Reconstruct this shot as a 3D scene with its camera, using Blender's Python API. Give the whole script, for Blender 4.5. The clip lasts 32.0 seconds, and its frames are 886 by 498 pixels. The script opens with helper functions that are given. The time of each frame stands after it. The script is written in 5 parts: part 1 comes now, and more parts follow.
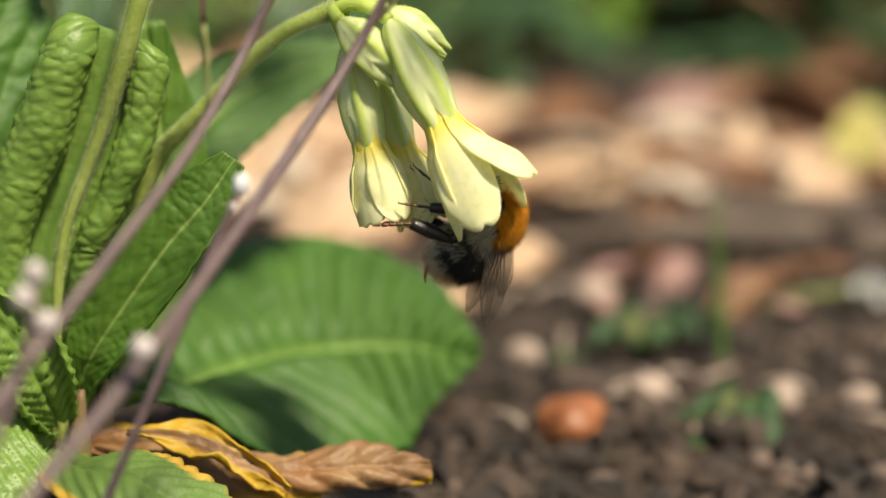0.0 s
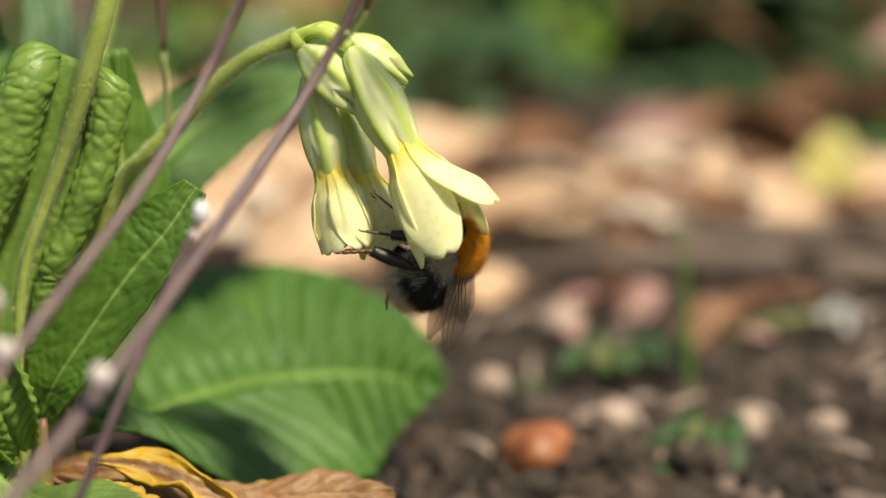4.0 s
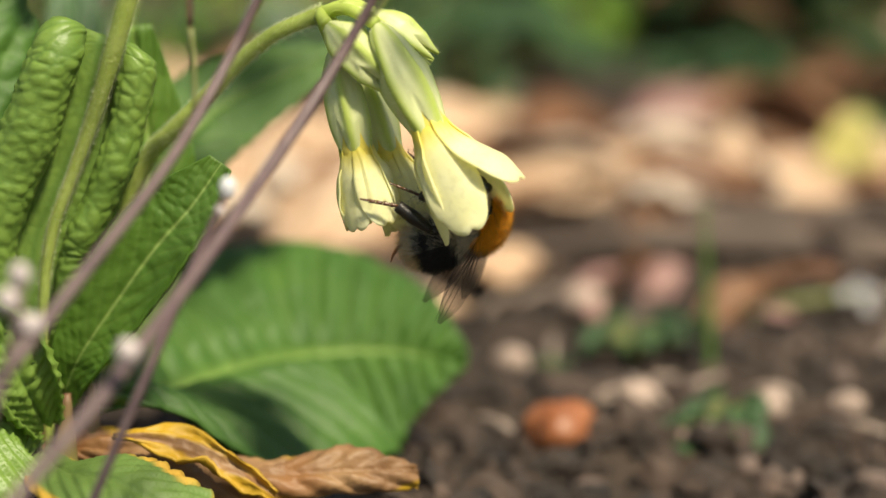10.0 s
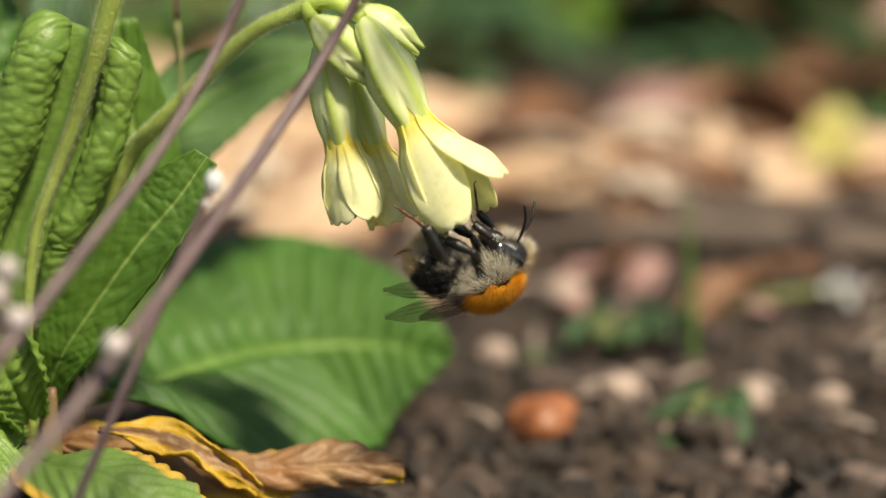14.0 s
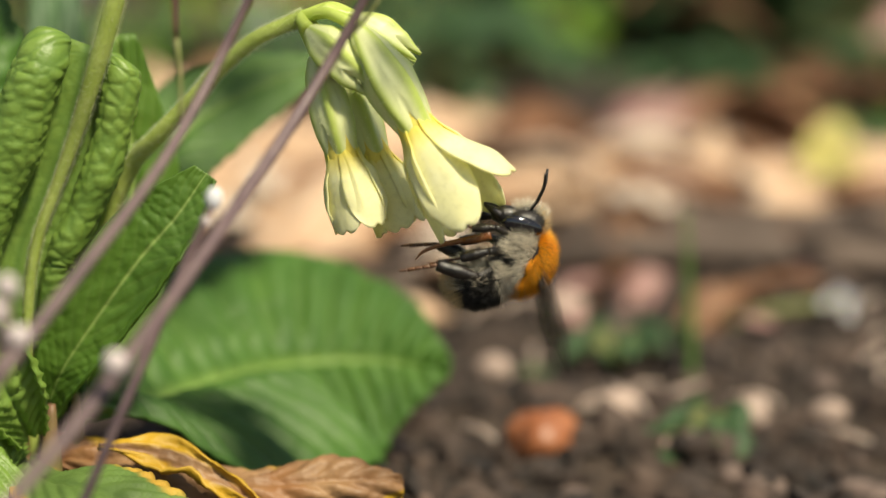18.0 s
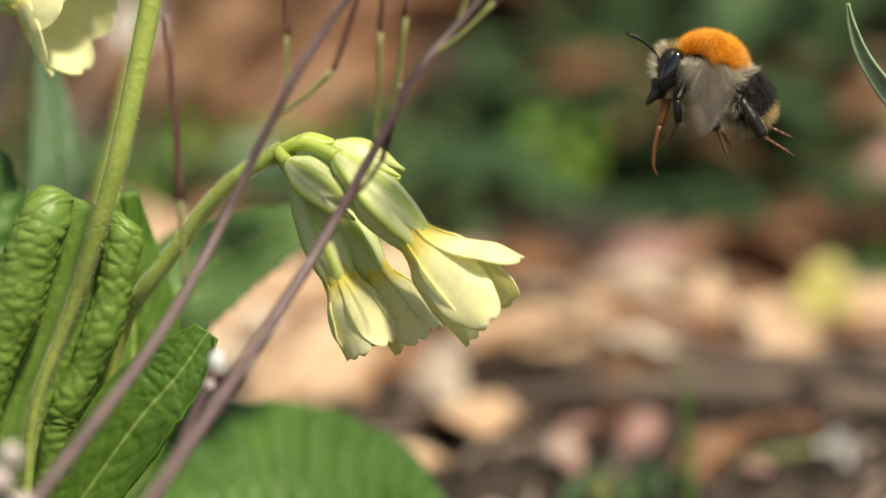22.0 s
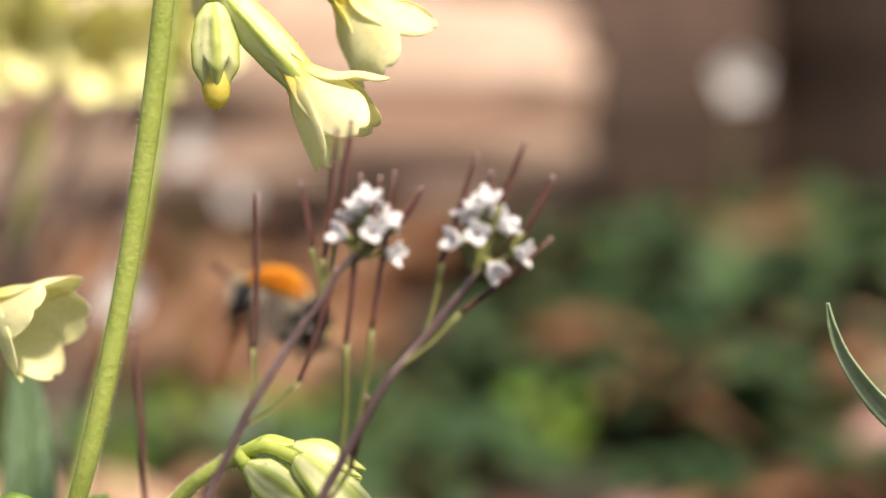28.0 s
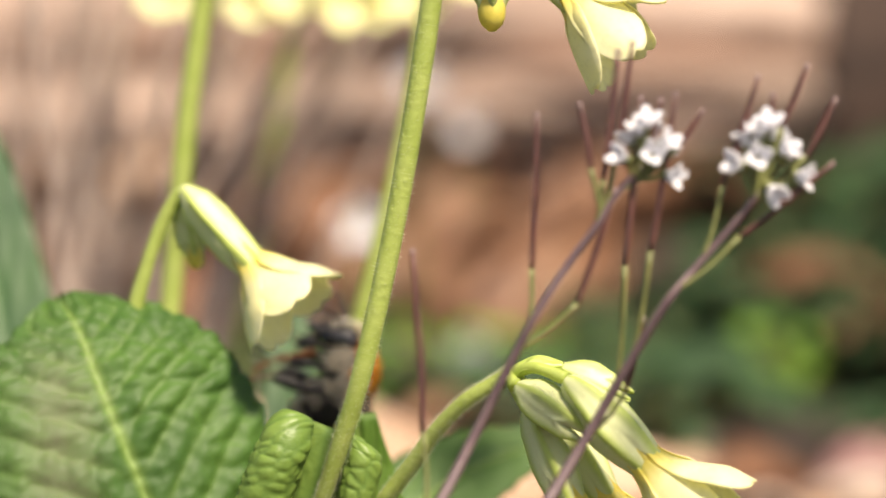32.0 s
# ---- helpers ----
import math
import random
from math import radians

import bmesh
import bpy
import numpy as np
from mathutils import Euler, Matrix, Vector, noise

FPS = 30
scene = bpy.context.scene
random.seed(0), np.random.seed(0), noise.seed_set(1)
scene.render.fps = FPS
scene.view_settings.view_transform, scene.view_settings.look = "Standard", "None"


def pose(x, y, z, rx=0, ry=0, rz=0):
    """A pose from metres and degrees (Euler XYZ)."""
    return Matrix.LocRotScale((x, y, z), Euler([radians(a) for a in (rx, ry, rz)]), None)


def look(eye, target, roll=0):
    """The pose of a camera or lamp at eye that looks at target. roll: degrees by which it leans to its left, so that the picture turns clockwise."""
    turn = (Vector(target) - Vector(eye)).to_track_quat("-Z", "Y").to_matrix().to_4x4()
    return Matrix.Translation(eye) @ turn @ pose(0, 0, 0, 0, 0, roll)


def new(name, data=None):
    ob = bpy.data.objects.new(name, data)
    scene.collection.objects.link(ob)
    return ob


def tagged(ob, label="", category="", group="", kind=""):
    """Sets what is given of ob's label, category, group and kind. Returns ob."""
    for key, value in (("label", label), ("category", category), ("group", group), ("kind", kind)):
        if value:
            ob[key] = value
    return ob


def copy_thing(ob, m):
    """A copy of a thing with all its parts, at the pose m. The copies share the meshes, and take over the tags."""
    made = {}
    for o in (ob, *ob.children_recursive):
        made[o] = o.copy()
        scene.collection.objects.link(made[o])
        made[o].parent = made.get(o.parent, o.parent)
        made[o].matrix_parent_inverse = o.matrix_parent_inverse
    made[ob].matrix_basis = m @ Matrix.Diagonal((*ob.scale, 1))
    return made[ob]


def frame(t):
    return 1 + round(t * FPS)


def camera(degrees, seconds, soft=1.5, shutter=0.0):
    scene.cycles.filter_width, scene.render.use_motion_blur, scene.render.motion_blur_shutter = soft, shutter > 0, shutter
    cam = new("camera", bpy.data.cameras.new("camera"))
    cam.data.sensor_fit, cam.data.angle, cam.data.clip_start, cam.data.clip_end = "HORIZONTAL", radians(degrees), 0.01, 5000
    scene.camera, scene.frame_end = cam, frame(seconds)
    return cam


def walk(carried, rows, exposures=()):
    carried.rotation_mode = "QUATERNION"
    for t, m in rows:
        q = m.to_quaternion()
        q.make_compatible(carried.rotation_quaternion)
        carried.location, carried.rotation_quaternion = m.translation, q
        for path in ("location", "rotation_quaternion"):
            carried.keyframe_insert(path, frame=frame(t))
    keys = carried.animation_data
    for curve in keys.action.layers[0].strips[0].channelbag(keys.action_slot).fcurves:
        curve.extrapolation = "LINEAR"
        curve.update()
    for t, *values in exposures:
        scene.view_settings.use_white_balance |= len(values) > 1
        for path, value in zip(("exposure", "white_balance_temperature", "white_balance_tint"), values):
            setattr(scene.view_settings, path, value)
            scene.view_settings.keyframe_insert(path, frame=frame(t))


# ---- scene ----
# A close view of an oxlip visited by a bumblebee: the hand-held camera turns about the wrist.
# Lengths below are in millimetres unless they are scene units; x right, y away from the viewer, z up.
cam = camera(20.0, 32.0, soft=1.5, shutter=0.5)
cam.data.dof.use_dof = True
cam.data.dof.focus_distance = 0.2495
cam.data.dof.aperture_fstop = 13.0

WRIST = Vector((0.0, -0.31007, 0.10793))


def held(pan, tilt, roll, dx, dz):
    """The camera's pose when the wrist turns by these degrees and drifts by these millimetres."""
    turn = Euler((0, 0, radians(pan))).to_matrix() @ Euler((radians(90 + tilt), 0, 0)).to_matrix()
    turn = turn @ Euler((0, 0, radians(roll))).to_matrix()
    place = WRIST + turn @ Vector((0, 0, -0.067)) + Vector((dx, 0, dz)) * 0.001
    return Matrix.Translation(place) @ turn.to_4x4()


PATH = [  # seconds, pan, tilt, roll in degrees, drift in millimetres
    (0, 0.431, -12.108, -0.22, 0.62, 0.48),
    (0.5, 0.293, -11.887, -0.22, 0.65, 0.49),
    (1, 0.135, -11.650, -0.24, 0.74, 0.31),
    (1.5, -0.025, -11.567, -0.18, 0.75, 0.15),
    (2, -0.089, -11.500, -0.21, 0.96, -0.08),
    (2.5, -0.135, -11.498, -0.23, 1.19, -0.41),
    (3, -0.133, -11.453, -0.26, 1.37, -0.50),
    (3.5, -0.117, -11.437, -0.28, 1.50, -0.53),
    (5.5, -0.031, -11.470, -0.25, 1.63, -0.55),
    (6, -0.065, -11.494, -0.20, 1.71, -0.60),
    (6.5, -0.202, -11.592, -0.16, 1.49, -0.60),
    (7, -0.324, -11.701, -0.11, 1.36, -0.66),
    (7.5, -0.264, -11.802, -0.11, 1.16, -0.65),
    (8, -0.091, -11.803, -0.10, 1.02, -0.56),
    (8.5, -0.011, -11.852, -0.11, 0.99, -0.44),
    (9, 0.140, -11.833, -0.13, 1.09, -0.39),
    (9.5, 0.181, -11.896, -0.08, 0.97, -0.36),
    (10, 0.232, -11.892, -0.05, 0.85, -0.30),
    (10.5, 0.277, -11.856, -0.01, 0.69, -0.23),
    (11, 0.297, -11.867, -0.05, 0.62, -0.25),
    (11.5, 0.261, -11.973, -0.02, 0.52, -0.30),
    (12, 0.217, -12.012, 0.04, 0.46, -0.31),
    (12.5, 0.107, -12.015, 0.03, 0.23, -0.17),
    (13, 0.000, -12.000, 0.00, -0.00, -0.00),
    (13.5, -0.133, -12.039, 0.10, -0.22, 0.02),
    (14, -0.280, -12.080, 0.10, -0.49, 0.15),
    (14.5, -0.412, -12.070, 0.13, -0.80, 0.18),
    (16.5, -0.398, -11.925, 0.07, -0.95, 0.32),
    (17, -0.382, -11.884, 0.07, -0.88, 0.16),
    (17.5, -0.396, -11.843, 0.02, -0.79, 0.08),
    (18, -0.357, -11.792, 0.03, -0.87, 0.16),
    (18.5, -0.303, -11.826, 0.06, -0.71, 0.17),
    (19, -0.282, -11.798, 0.07, -0.70, 0.19),
    (19.5, -0.272, -11.738, 0.05, -0.69, 0.21),
    (20, -0.254, -11.618, 0.03, -0.74, 0.25),
    (20.5, -0.169, -11.232, 0.02, -1.04, 0.45),
    (21, -0.188, -10.348, -0.00, -1.40, 0.62),
    (21.5, -0.405, -9.437, 0.07, -1.99, 0.55),
    (22, -0.597, -9.031, 0.07, -2.35, 0.68),
    (22.5, -0.842, -8.899, 0.23, -2.55, 0.39),
    (23, -0.661, -8.493, 0.16, -2.10, 0.51),
    (23.5, -0.576, -7.831, 0.00, -1.34, 0.51),
    (24, -0.672, -7.443, 0.11, -0.91, 0.54),
    (24.5, -0.700, -6.916, 0.24, -0.49, 0.64),
    (25, -0.662, -6.197, 0.31, 0.01, 0.82),
    (25.5, -0.578, -5.056, 0.29, 0.22, 0.70),
    (26, -0.610, -4.046, 0.04, 0.51, 0.61),
    (26.2, -0.591, -3.545, 0.09, 0.38, 0.42),
    (26.5, -0.643, -3.203, 0.14, 0.30, 0.32),
    (28.5, -0.673, -3.592, -0.33, 0.06, 0.17),
    (29, -0.336, -3.679, -0.12, -0.21, 0.06),
    (29.5, 0.065, -3.853, 0.06, -0.18, 0.13),
    (30, 0.775, -4.477, 0.14, -0.16, 0.29),
    (30.5, 1.566, -5.002, -0.01, -0.25, 0.40),
    (31, 2.312, -5.144, -0.04, -0.29, 0.44),
    (31.5, 3.314, -4.929, 0.01, -0.38, 0.40),
    (32, 4.098, -4.866, 0.16, -0.48, 0.32),
]
walk(cam, [(t, held(*row)) for t, *row in PATH], exposures=[(0, 0.43, 7850, 4), (20, 0.39, 7850, 4), (23, 0.37, 7850, 7), (26, 0.45, 7850, 16), (32, 0.68, 7700, 16)])

# ---- light: high spring sun, open sky ----
SUN_AZ, SUN_EL = radians(34.0), radians(57.0)  # high, behind the viewer and to the right, through thin haze
to_sun = Vector((math.sin(SUN_AZ) * math.cos(SUN_EL), -math.cos(SUN_AZ) * math.cos(SUN_EL), math.sin(SUN_EL)))
world = bpy.data.worlds.new("sky")
scene.world = world
world.use_nodes = True
sky = world.node_tree.nodes.new("ShaderNodeTexSky")
sky.sky_type, sky.sun_disc = "NISHITA", False
sky.sun_elevation, sky.sun_rotation = SUN_EL, math.atan2(to_sun.x, to_sun.y)
world.node_tree.links.new(sky.outputs[0], world.node_tree.nodes["Background"].inputs[0])
world.node_tree.nodes["Background"].inputs[1].default_value = 0.09
sun = new("sun", bpy.data.lights.new("sun", "SUN"))
sun.data.energy, sun.data.angle, sun.data.color = 5.0, radians(7.0), (1.0, 0.95, 0.86)
sun.matrix_world = look(to_sun * 3, (0, 0, 0))

# ---- materials ----


def material(name, a, b, scale=400.0, rough=0.6, bump=0.3, pale=None, clear=0.0, clear_colour=None, metal=0.0,
             fine=6.0, sheen=0.0, coat=0.0, alpha=1.0, spots=None, island=0.0, stretch=(1, 1, 1), depth=0.0004):
    """Two tones mixed by noise at two scales, a third tone along the mesh's 'pale' attribute, and light through thin sheets."""
    m = bpy.data.materials.new(name)
    m.use_nodes = True
    nt = m.node_tree
    n, link = nt.nodes, nt.links.new
    bsdf, out = n["Principled BSDF"], n["Material Output"]
    co = n.new("ShaderNodeTexCoord")
    mp = n.new("ShaderNodeMapping")
    mp.inputs["Scale"].default_value = stretch
    link(co.outputs["Object"], mp.inputs["Vector"])

    def noise_node(s, detail):
        node = n.new("ShaderNodeTexNoise")
        node.inputs["Scale"].default_value, node.inputs["Detail"].default_value = s, detail
        link(mp.outputs[0], node.inputs["Vector"])
        return node

    def mix(fac, one, two):
        node = n.new("ShaderNodeMix")
        node.data_type = "RGBA"
        link(fac, node.inputs["Factor"])
        for socket, value in ((node.inputs["A"], one), (node.inputs["B"], two)):
            if isinstance(value, tuple):
                socket.default_value = (*value, 1)
            else:
                link(value, socket)
        return node.outputs["Result"]

    big, small = noise_node(scale, 5), noise_node(scale * fine, 3)
    ramp = n.new("ShaderNodeMapRange")
    ramp.inputs["From Min"].default_value, ramp.inputs["From Max"].default_value = 0.32, 0.68
    link(big.outputs["Fac"], ramp.inputs["Value"])
    colour = mix(ramp.outputs[0], a, b)
    dark = tuple(c * 0.72 for c in a)
    ramp2 = n.new("ShaderNodeMapRange")
    ramp2.inputs["From Min"].default_value, ramp2.inputs["From Max"].default_value = 0.5, 0.85
    ramp2.inputs["To Max"].default_value = 0.55
    link(small.outputs["Fac"], ramp2.inputs["Value"])
    colour = mix(ramp2.outputs[0], colour, dark)
    if spots:
        sp = noise_node(scale * 0.6, 2)
        sr = n.new("ShaderNodeMapRange")
        sr.inputs["From Min"].default_value, sr.inputs["From Max"].default_value = 0.56, 0.66
        link(sp.outputs["Fac"], sr.inputs["Value"])
        colour = mix(sr.outputs[0], colour, spots)
    if pale:
        at = n.new("ShaderNodeAttribute")
        at.attribute_name = "pale"
        colour = mix(at.outputs["Fac"], colour, pale)
    if island:
        geo = n.new("ShaderNodeNewGeometry")
        hsv = n.new("ShaderNodeHueSaturation")
        rr = n.new("ShaderNodeMapRange")
        rr.inputs["To Min"].default_value, rr.inputs["To Max"].default_value = 1 - island, 1 + island
        link(geo.outputs["Random Per Island"], rr.inputs["Value"])
        link(rr.outputs[0], hsv.inputs["Value"])
        link(colour, hsv.inputs["Color"])
        colour = hsv.outputs["Color"]
    link(colour, bsdf.inputs["Base Color"])
    bsdf.inputs["Roughness"].default_value, bsdf.inputs["Metallic"].default_value = rough, metal
    bsdf.inputs["Sheen Weight"].default_value, bsdf.inputs["Coat Weight"].default_value = sheen, coat
    bsdf.inputs["Alpha"].default_value = alpha
    if bump:
        bp = n.new("ShaderNodeBump")
        bp.inputs["Strength"].default_value, bp.inputs["Distance"].default_value = bump, depth
        add = n.new("ShaderNodeMath")
        link(big.outputs["Fac"], add.inputs[0])
        link(small.outputs["Fac"], add.inputs[1])
        link(add.outputs[0], bp.inputs["Height"])
        link(bp.outputs[0], bsdf.inputs["Normal"])
    if clear:
        tr = n.new("ShaderNodeBsdfTranslucent")
        if clear_colour:
            tr.inputs["Color"].default_value = (*clear_colour, 1)
        else:
            link(colour, tr.inputs["Color"])
        ms = n.new("ShaderNodeMixShader")
        ms.inputs[0].default_value = clear
        link(bsdf.outputs[0], ms.inputs[1])
        link(tr.outputs[0], ms.inputs[2])
        link(ms.outputs[0], out.inputs["Surface"])
    return m


M_LEAF = material("primula_leaf", (0.033, 0.096, 0.011), (0.057, 0.140, 0.017), 120, 0.62, 0.25, pale=(0.17, 0.27, 0.06), clear=0.12, clear_colour=(0.26, 0.46, 0.03))
# young leaf's third tone is darker: shade painted into creases between the bulges
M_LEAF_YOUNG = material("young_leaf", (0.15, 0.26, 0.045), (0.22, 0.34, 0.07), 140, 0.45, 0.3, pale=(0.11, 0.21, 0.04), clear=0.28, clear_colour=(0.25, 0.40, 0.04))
M_LEAF_DARK = material("shaded_leaf", (0.066, 0.15, 0.015), (0.10, 0.20, 0.026), 120, 0.5, 0.3, pale=(0.27, 0.38, 0.10), clear=0.22, clear_colour=(0.27, 0.46, 0.04))
M_STALK = material("hairy_stalk", (0.37, 0.47, 0.10), (0.46, 0.55, 0.15), 300, 0.5, 0.3, clear=0.3)
M_STALK_HAIR = material("stalk_down", (0.80, 0.84, 0.55), (0.86, 0.89, 0.66), 300, 0.5, 0.0, clear=0.4)
M_CALYX = material("calyx", (0.46, 0.58, 0.12), (0.56, 0.66, 0.18), 220, 0.45, 0.1, pale=(0.91, 0.92, 0.60), clear=0.33, clear_colour=(0.80, 0.88, 0.30))
M_PETAL = material("petal", (0.95, 0.93, 0.55), (0.96, 0.95, 0.66), 260, 0.5, 0.06, pale=(0.94, 0.83, 0.14), clear=0.45)
M_TUBE = material("corolla_tube", (0.92, 0.78, 0.14), (0.93, 0.82, 0.22), 300, 0.5, 0.12, clear=0.4)
M_TWIG = material("cress_stem", (0.10, 0.062, 0.07), (0.15, 0.10, 0.10), 500, 0.5, 0.2)
M_POD = material("cress_pod", (0.07, 0.028, 0.024), (0.13, 0.05, 0.04), 600, 0.45, 0.2)
M_PEDICEL = material("cress_pedicel", (0.12, 0.135, 0.04), (0.18, 0.19, 0.06), 600, 0.5, 0.2)
M_WHITE = material("cress_petal", (0.89, 0.89, 0.92), (0.92, 0.92, 0.95), 500, 0.5, 0.02, clear=0.45)
M_YELLOW = material("faded_yellow", (0.58, 0.52, 0.16), (0.70, 0.64, 0.28), 80, 0.5, 0.3, clear=0.3)
M_POD_TIP = material("cress_pod_tip", (0.22, 0.14, 0.13), (0.34, 0.24, 0.23), 700, 0.5, 0.2)
M_BUD = material("cress_bud", (0.42, 0.36, 0.36), (0.60, 0.52, 0.52), 700, 0.55, 0.2)
M_BLADE = material("grey_blade", (0.26, 0.36, 0.20), (0.34, 0.44, 0.27), 300, 0.45, 0.2, clear=0.2)
M_SOIL = material("soil", (0.018, 0.012, 0.009), (0.05, 0.032, 0.021), 60, 0.9, 0.9, spots=(0.07, 0.046, 0.032), depth=0.002)
M_TUFT_STEM = material("grass_stem", (0.07, 0.15, 0.025), (0.11, 0.20, 0.04), 300, 0.5, 0.2, clear=0.3)
M_CRUMB = material("soil_crumb", (0.018, 0.012, 0.009), (0.06, 0.039, 0.03), 150, 0.85, 0.8, island=0.85)
M_CLOD = material("soil_clod", (0.085, 0.058, 0.048), (0.19, 0.135, 0.115), 220, 0.85, 0.8, spots=(0.08, 0.05, 0.04))
M_LEAF_TEAL = material("back_leaf", (0.028, 0.085, 0.03), (0.05, 0.12, 0.04), 120, 0.55, 0.3, pale=(0.12, 0.22, 0.09), clear=0.2)
M_STONE = material("pale_stone", (0.30, 0.22, 0.18), (0.44, 0.33, 0.28), 120, 0.7, 0.5)
M_NUT = material("nut_shell", (0.22, 0.070, 0.026), (0.33, 0.12, 0.05), 200, 0.45, 0.4)
M_DRY = material("dry_leaf", (0.45, 0.27, 0.16), (0.64, 0.45, 0.31), 60, 0.6, 0.5, pale=(0.70, 0.54, 0.41), clear=0.15, spots=(0.27, 0.13, 0.06))
M_DRY_RED = material("dry_leaf_rust", (0.11, 0.046, 0.024), (0.29, 0.14, 0.072), 60, 0.6, 0.5, pale=(0.42, 0.25, 0.14), clear=0.15)
M_DRY_PALE = material("dry_leaf_pale", (0.50, 0.40, 0.32), (0.68, 0.57, 0.48), 60, 0.6, 0.5, pale=(0.72, 0.62, 0.54), clear=0.15, spots=(0.34, 0.24, 0.18))
M_DRY_PINK = material("dry_leaf_pink", (0.28, 0.14, 0.13), (0.38, 0.21, 0.19), 60, 0.6, 0.5, pale=(0.50, 0.35, 0.30), clear=0.15)
M_DEAD = material("withered_leaf", (0.20, 0.10, 0.045), (0.36, 0.21, 0.10), 160, 0.55, 0.6, pale=(0.50, 0.30, 0.025), clear=0.2, spots=(0.28, 0.13, 0.05))
M_YELLOWING = material("yellowing_leaf", (0.105, 0.19, 0.04), (0.15, 0.245, 0.06), 120, 0.58, 0.3, pale=(0.62, 0.38, 0.06), clear=0.25)
# weed tones carry light: the dark one shaded gaps, the lime one sunlit leaves
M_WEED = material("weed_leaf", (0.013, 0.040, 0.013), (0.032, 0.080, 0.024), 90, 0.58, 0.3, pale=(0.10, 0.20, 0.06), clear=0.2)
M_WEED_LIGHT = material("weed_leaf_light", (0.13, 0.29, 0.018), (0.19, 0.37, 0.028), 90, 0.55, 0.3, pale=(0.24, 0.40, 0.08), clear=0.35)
M_LOG = material("weathered_log", (0.33, 0.215, 0.155), (0.62, 0.465, 0.375), 19, 0.75, 0.8, spots=(0.25, 0.145, 0.10), stretch=(0.14, 1.8, 1.8), depth=0.004)
M_LOG_BARK = material("log_bark", (0.036, 0.021, 0.015), (0.095, 0.056, 0.040), 40, 0.85, 0.9, spots=(0.06, 0.035, 0.025), stretch=(0.4, 1.4, 1.4), depth=0.003)
M_LOG_END = material("log_end", (0.14, 0.085, 0.055), (0.26, 0.16, 0.10), 30, 0.8, 0.6)
M_BARK = material("dark_bark", (0.022, 0.013, 0.009), (0.05, 0.03, 0.02), 30, 0.85, 0.9, depth=0.004)
M_BRANCH = material("dead_branch", (0.07, 0.05, 0.04), (0.14, 0.10, 0.08), 120, 0.8, 0.6, stretch=(0.3, 1, 1))
M_STRAW = material("dry_grass", (0.40, 0.30, 0.25), (0.58, 0.47, 0.40), 200, 0.6, 0.2, clear=0.2)
M_CHITIN = material("bee_cuticle", (0.007, 0.006, 0.005), (0.016, 0.012, 0.01), 900, 0.36, 0.25, coat=0.05)
M_EYE = material("bee_eye", (0.004, 0.004, 0.006), (0.008, 0.008, 0.012), 900, 0.08, 0.0, coat=0.6)
M_FUR_ORANGE = material("fur_orange", (0.82, 0.30, 0.012), (0.90, 0.42, 0.03), 500, 0.5, 0.0, island=0.3, clear=0.15)
M_FUR_PALE = material("fur_pale", (0.60, 0.54, 0.43), (0.76, 0.70, 0.58), 500, 0.5, 0.0, island=0.3, clear=0.15)
M_FUR_BLACK = material("fur_black", (0.010, 0.009, 0.008), (0.022, 0.019, 0.017), 500, 0.45, 0.0, island=0.4)
M_FUR_TAN = material("fur_tan", (0.64, 0.44, 0.20), (0.76, 0.58, 0.32), 500, 0.5, 0.0, island=0.3, clear=0.15)
M_TONGUE = material("bee_tongue", (0.16, 0.055, 0.02), (0.26, 0.10, 0.035), 900, 0.3, 0.1)
M_TARSUS = material("bee_foot", (0.07, 0.03, 0.015), (0.14, 0.06, 0.025), 900, 0.35, 0.1)
M_WING = material("bee_wing", (0.05, 0.036, 0.026), (0.085, 0.065, 0.048), 300, 0.5, 0.05, alpha=0.30)
M_VEIN = material("wing_vein", (0.03, 0.018, 0.012), (0.05, 0.03, 0.02), 500, 0.4, 0.0)

# ---- mesh tools: geometry is (points in mm, faces, pale values or None) ----


def curve(points, count):
    """A smooth line of count points through the given ones (Catmull-Rom)."""
    p = np.array(points, float)
    p = np.vstack([2 * p[0] - p[1], p, 2 * p[-1] - p[-2]])
    s = np.linspace(0, len(p) - 3 - 1e-6, count)
    i = s.astype(int)
    f = (s - i)[:, None]
    a, b, c, d = p[i], p[i + 1], p[i + 2], p[i + 3]
    return 0.5 * (2 * b + (c - a) * f + (2 * a - 5 * b + 4 * c - d) * f ** 2 + (3 * b - a - 3 * c + d) * f ** 3)


def spread(values, count):
    return np.interp(np.linspace(0, 1, count), np.linspace(0, 1, len(values)), values)


def unit(v):
    v = np.asarray(v, float)
    return v / (np.linalg.norm(v, axis=-1, keepdims=True) + 1e-12)


def grid_faces(rows, cols, wrap=False):
    i, j = np.meshgrid(np.arange(rows - 1), np.arange(cols if wrap else cols - 1), indexing="ij")
    k = (j + 1) % cols
    return np.stack([i * cols + j, i * cols + k, (i + 1) * cols + k, (i + 1) * cols + j], -1).reshape(-1, 4).tolist()


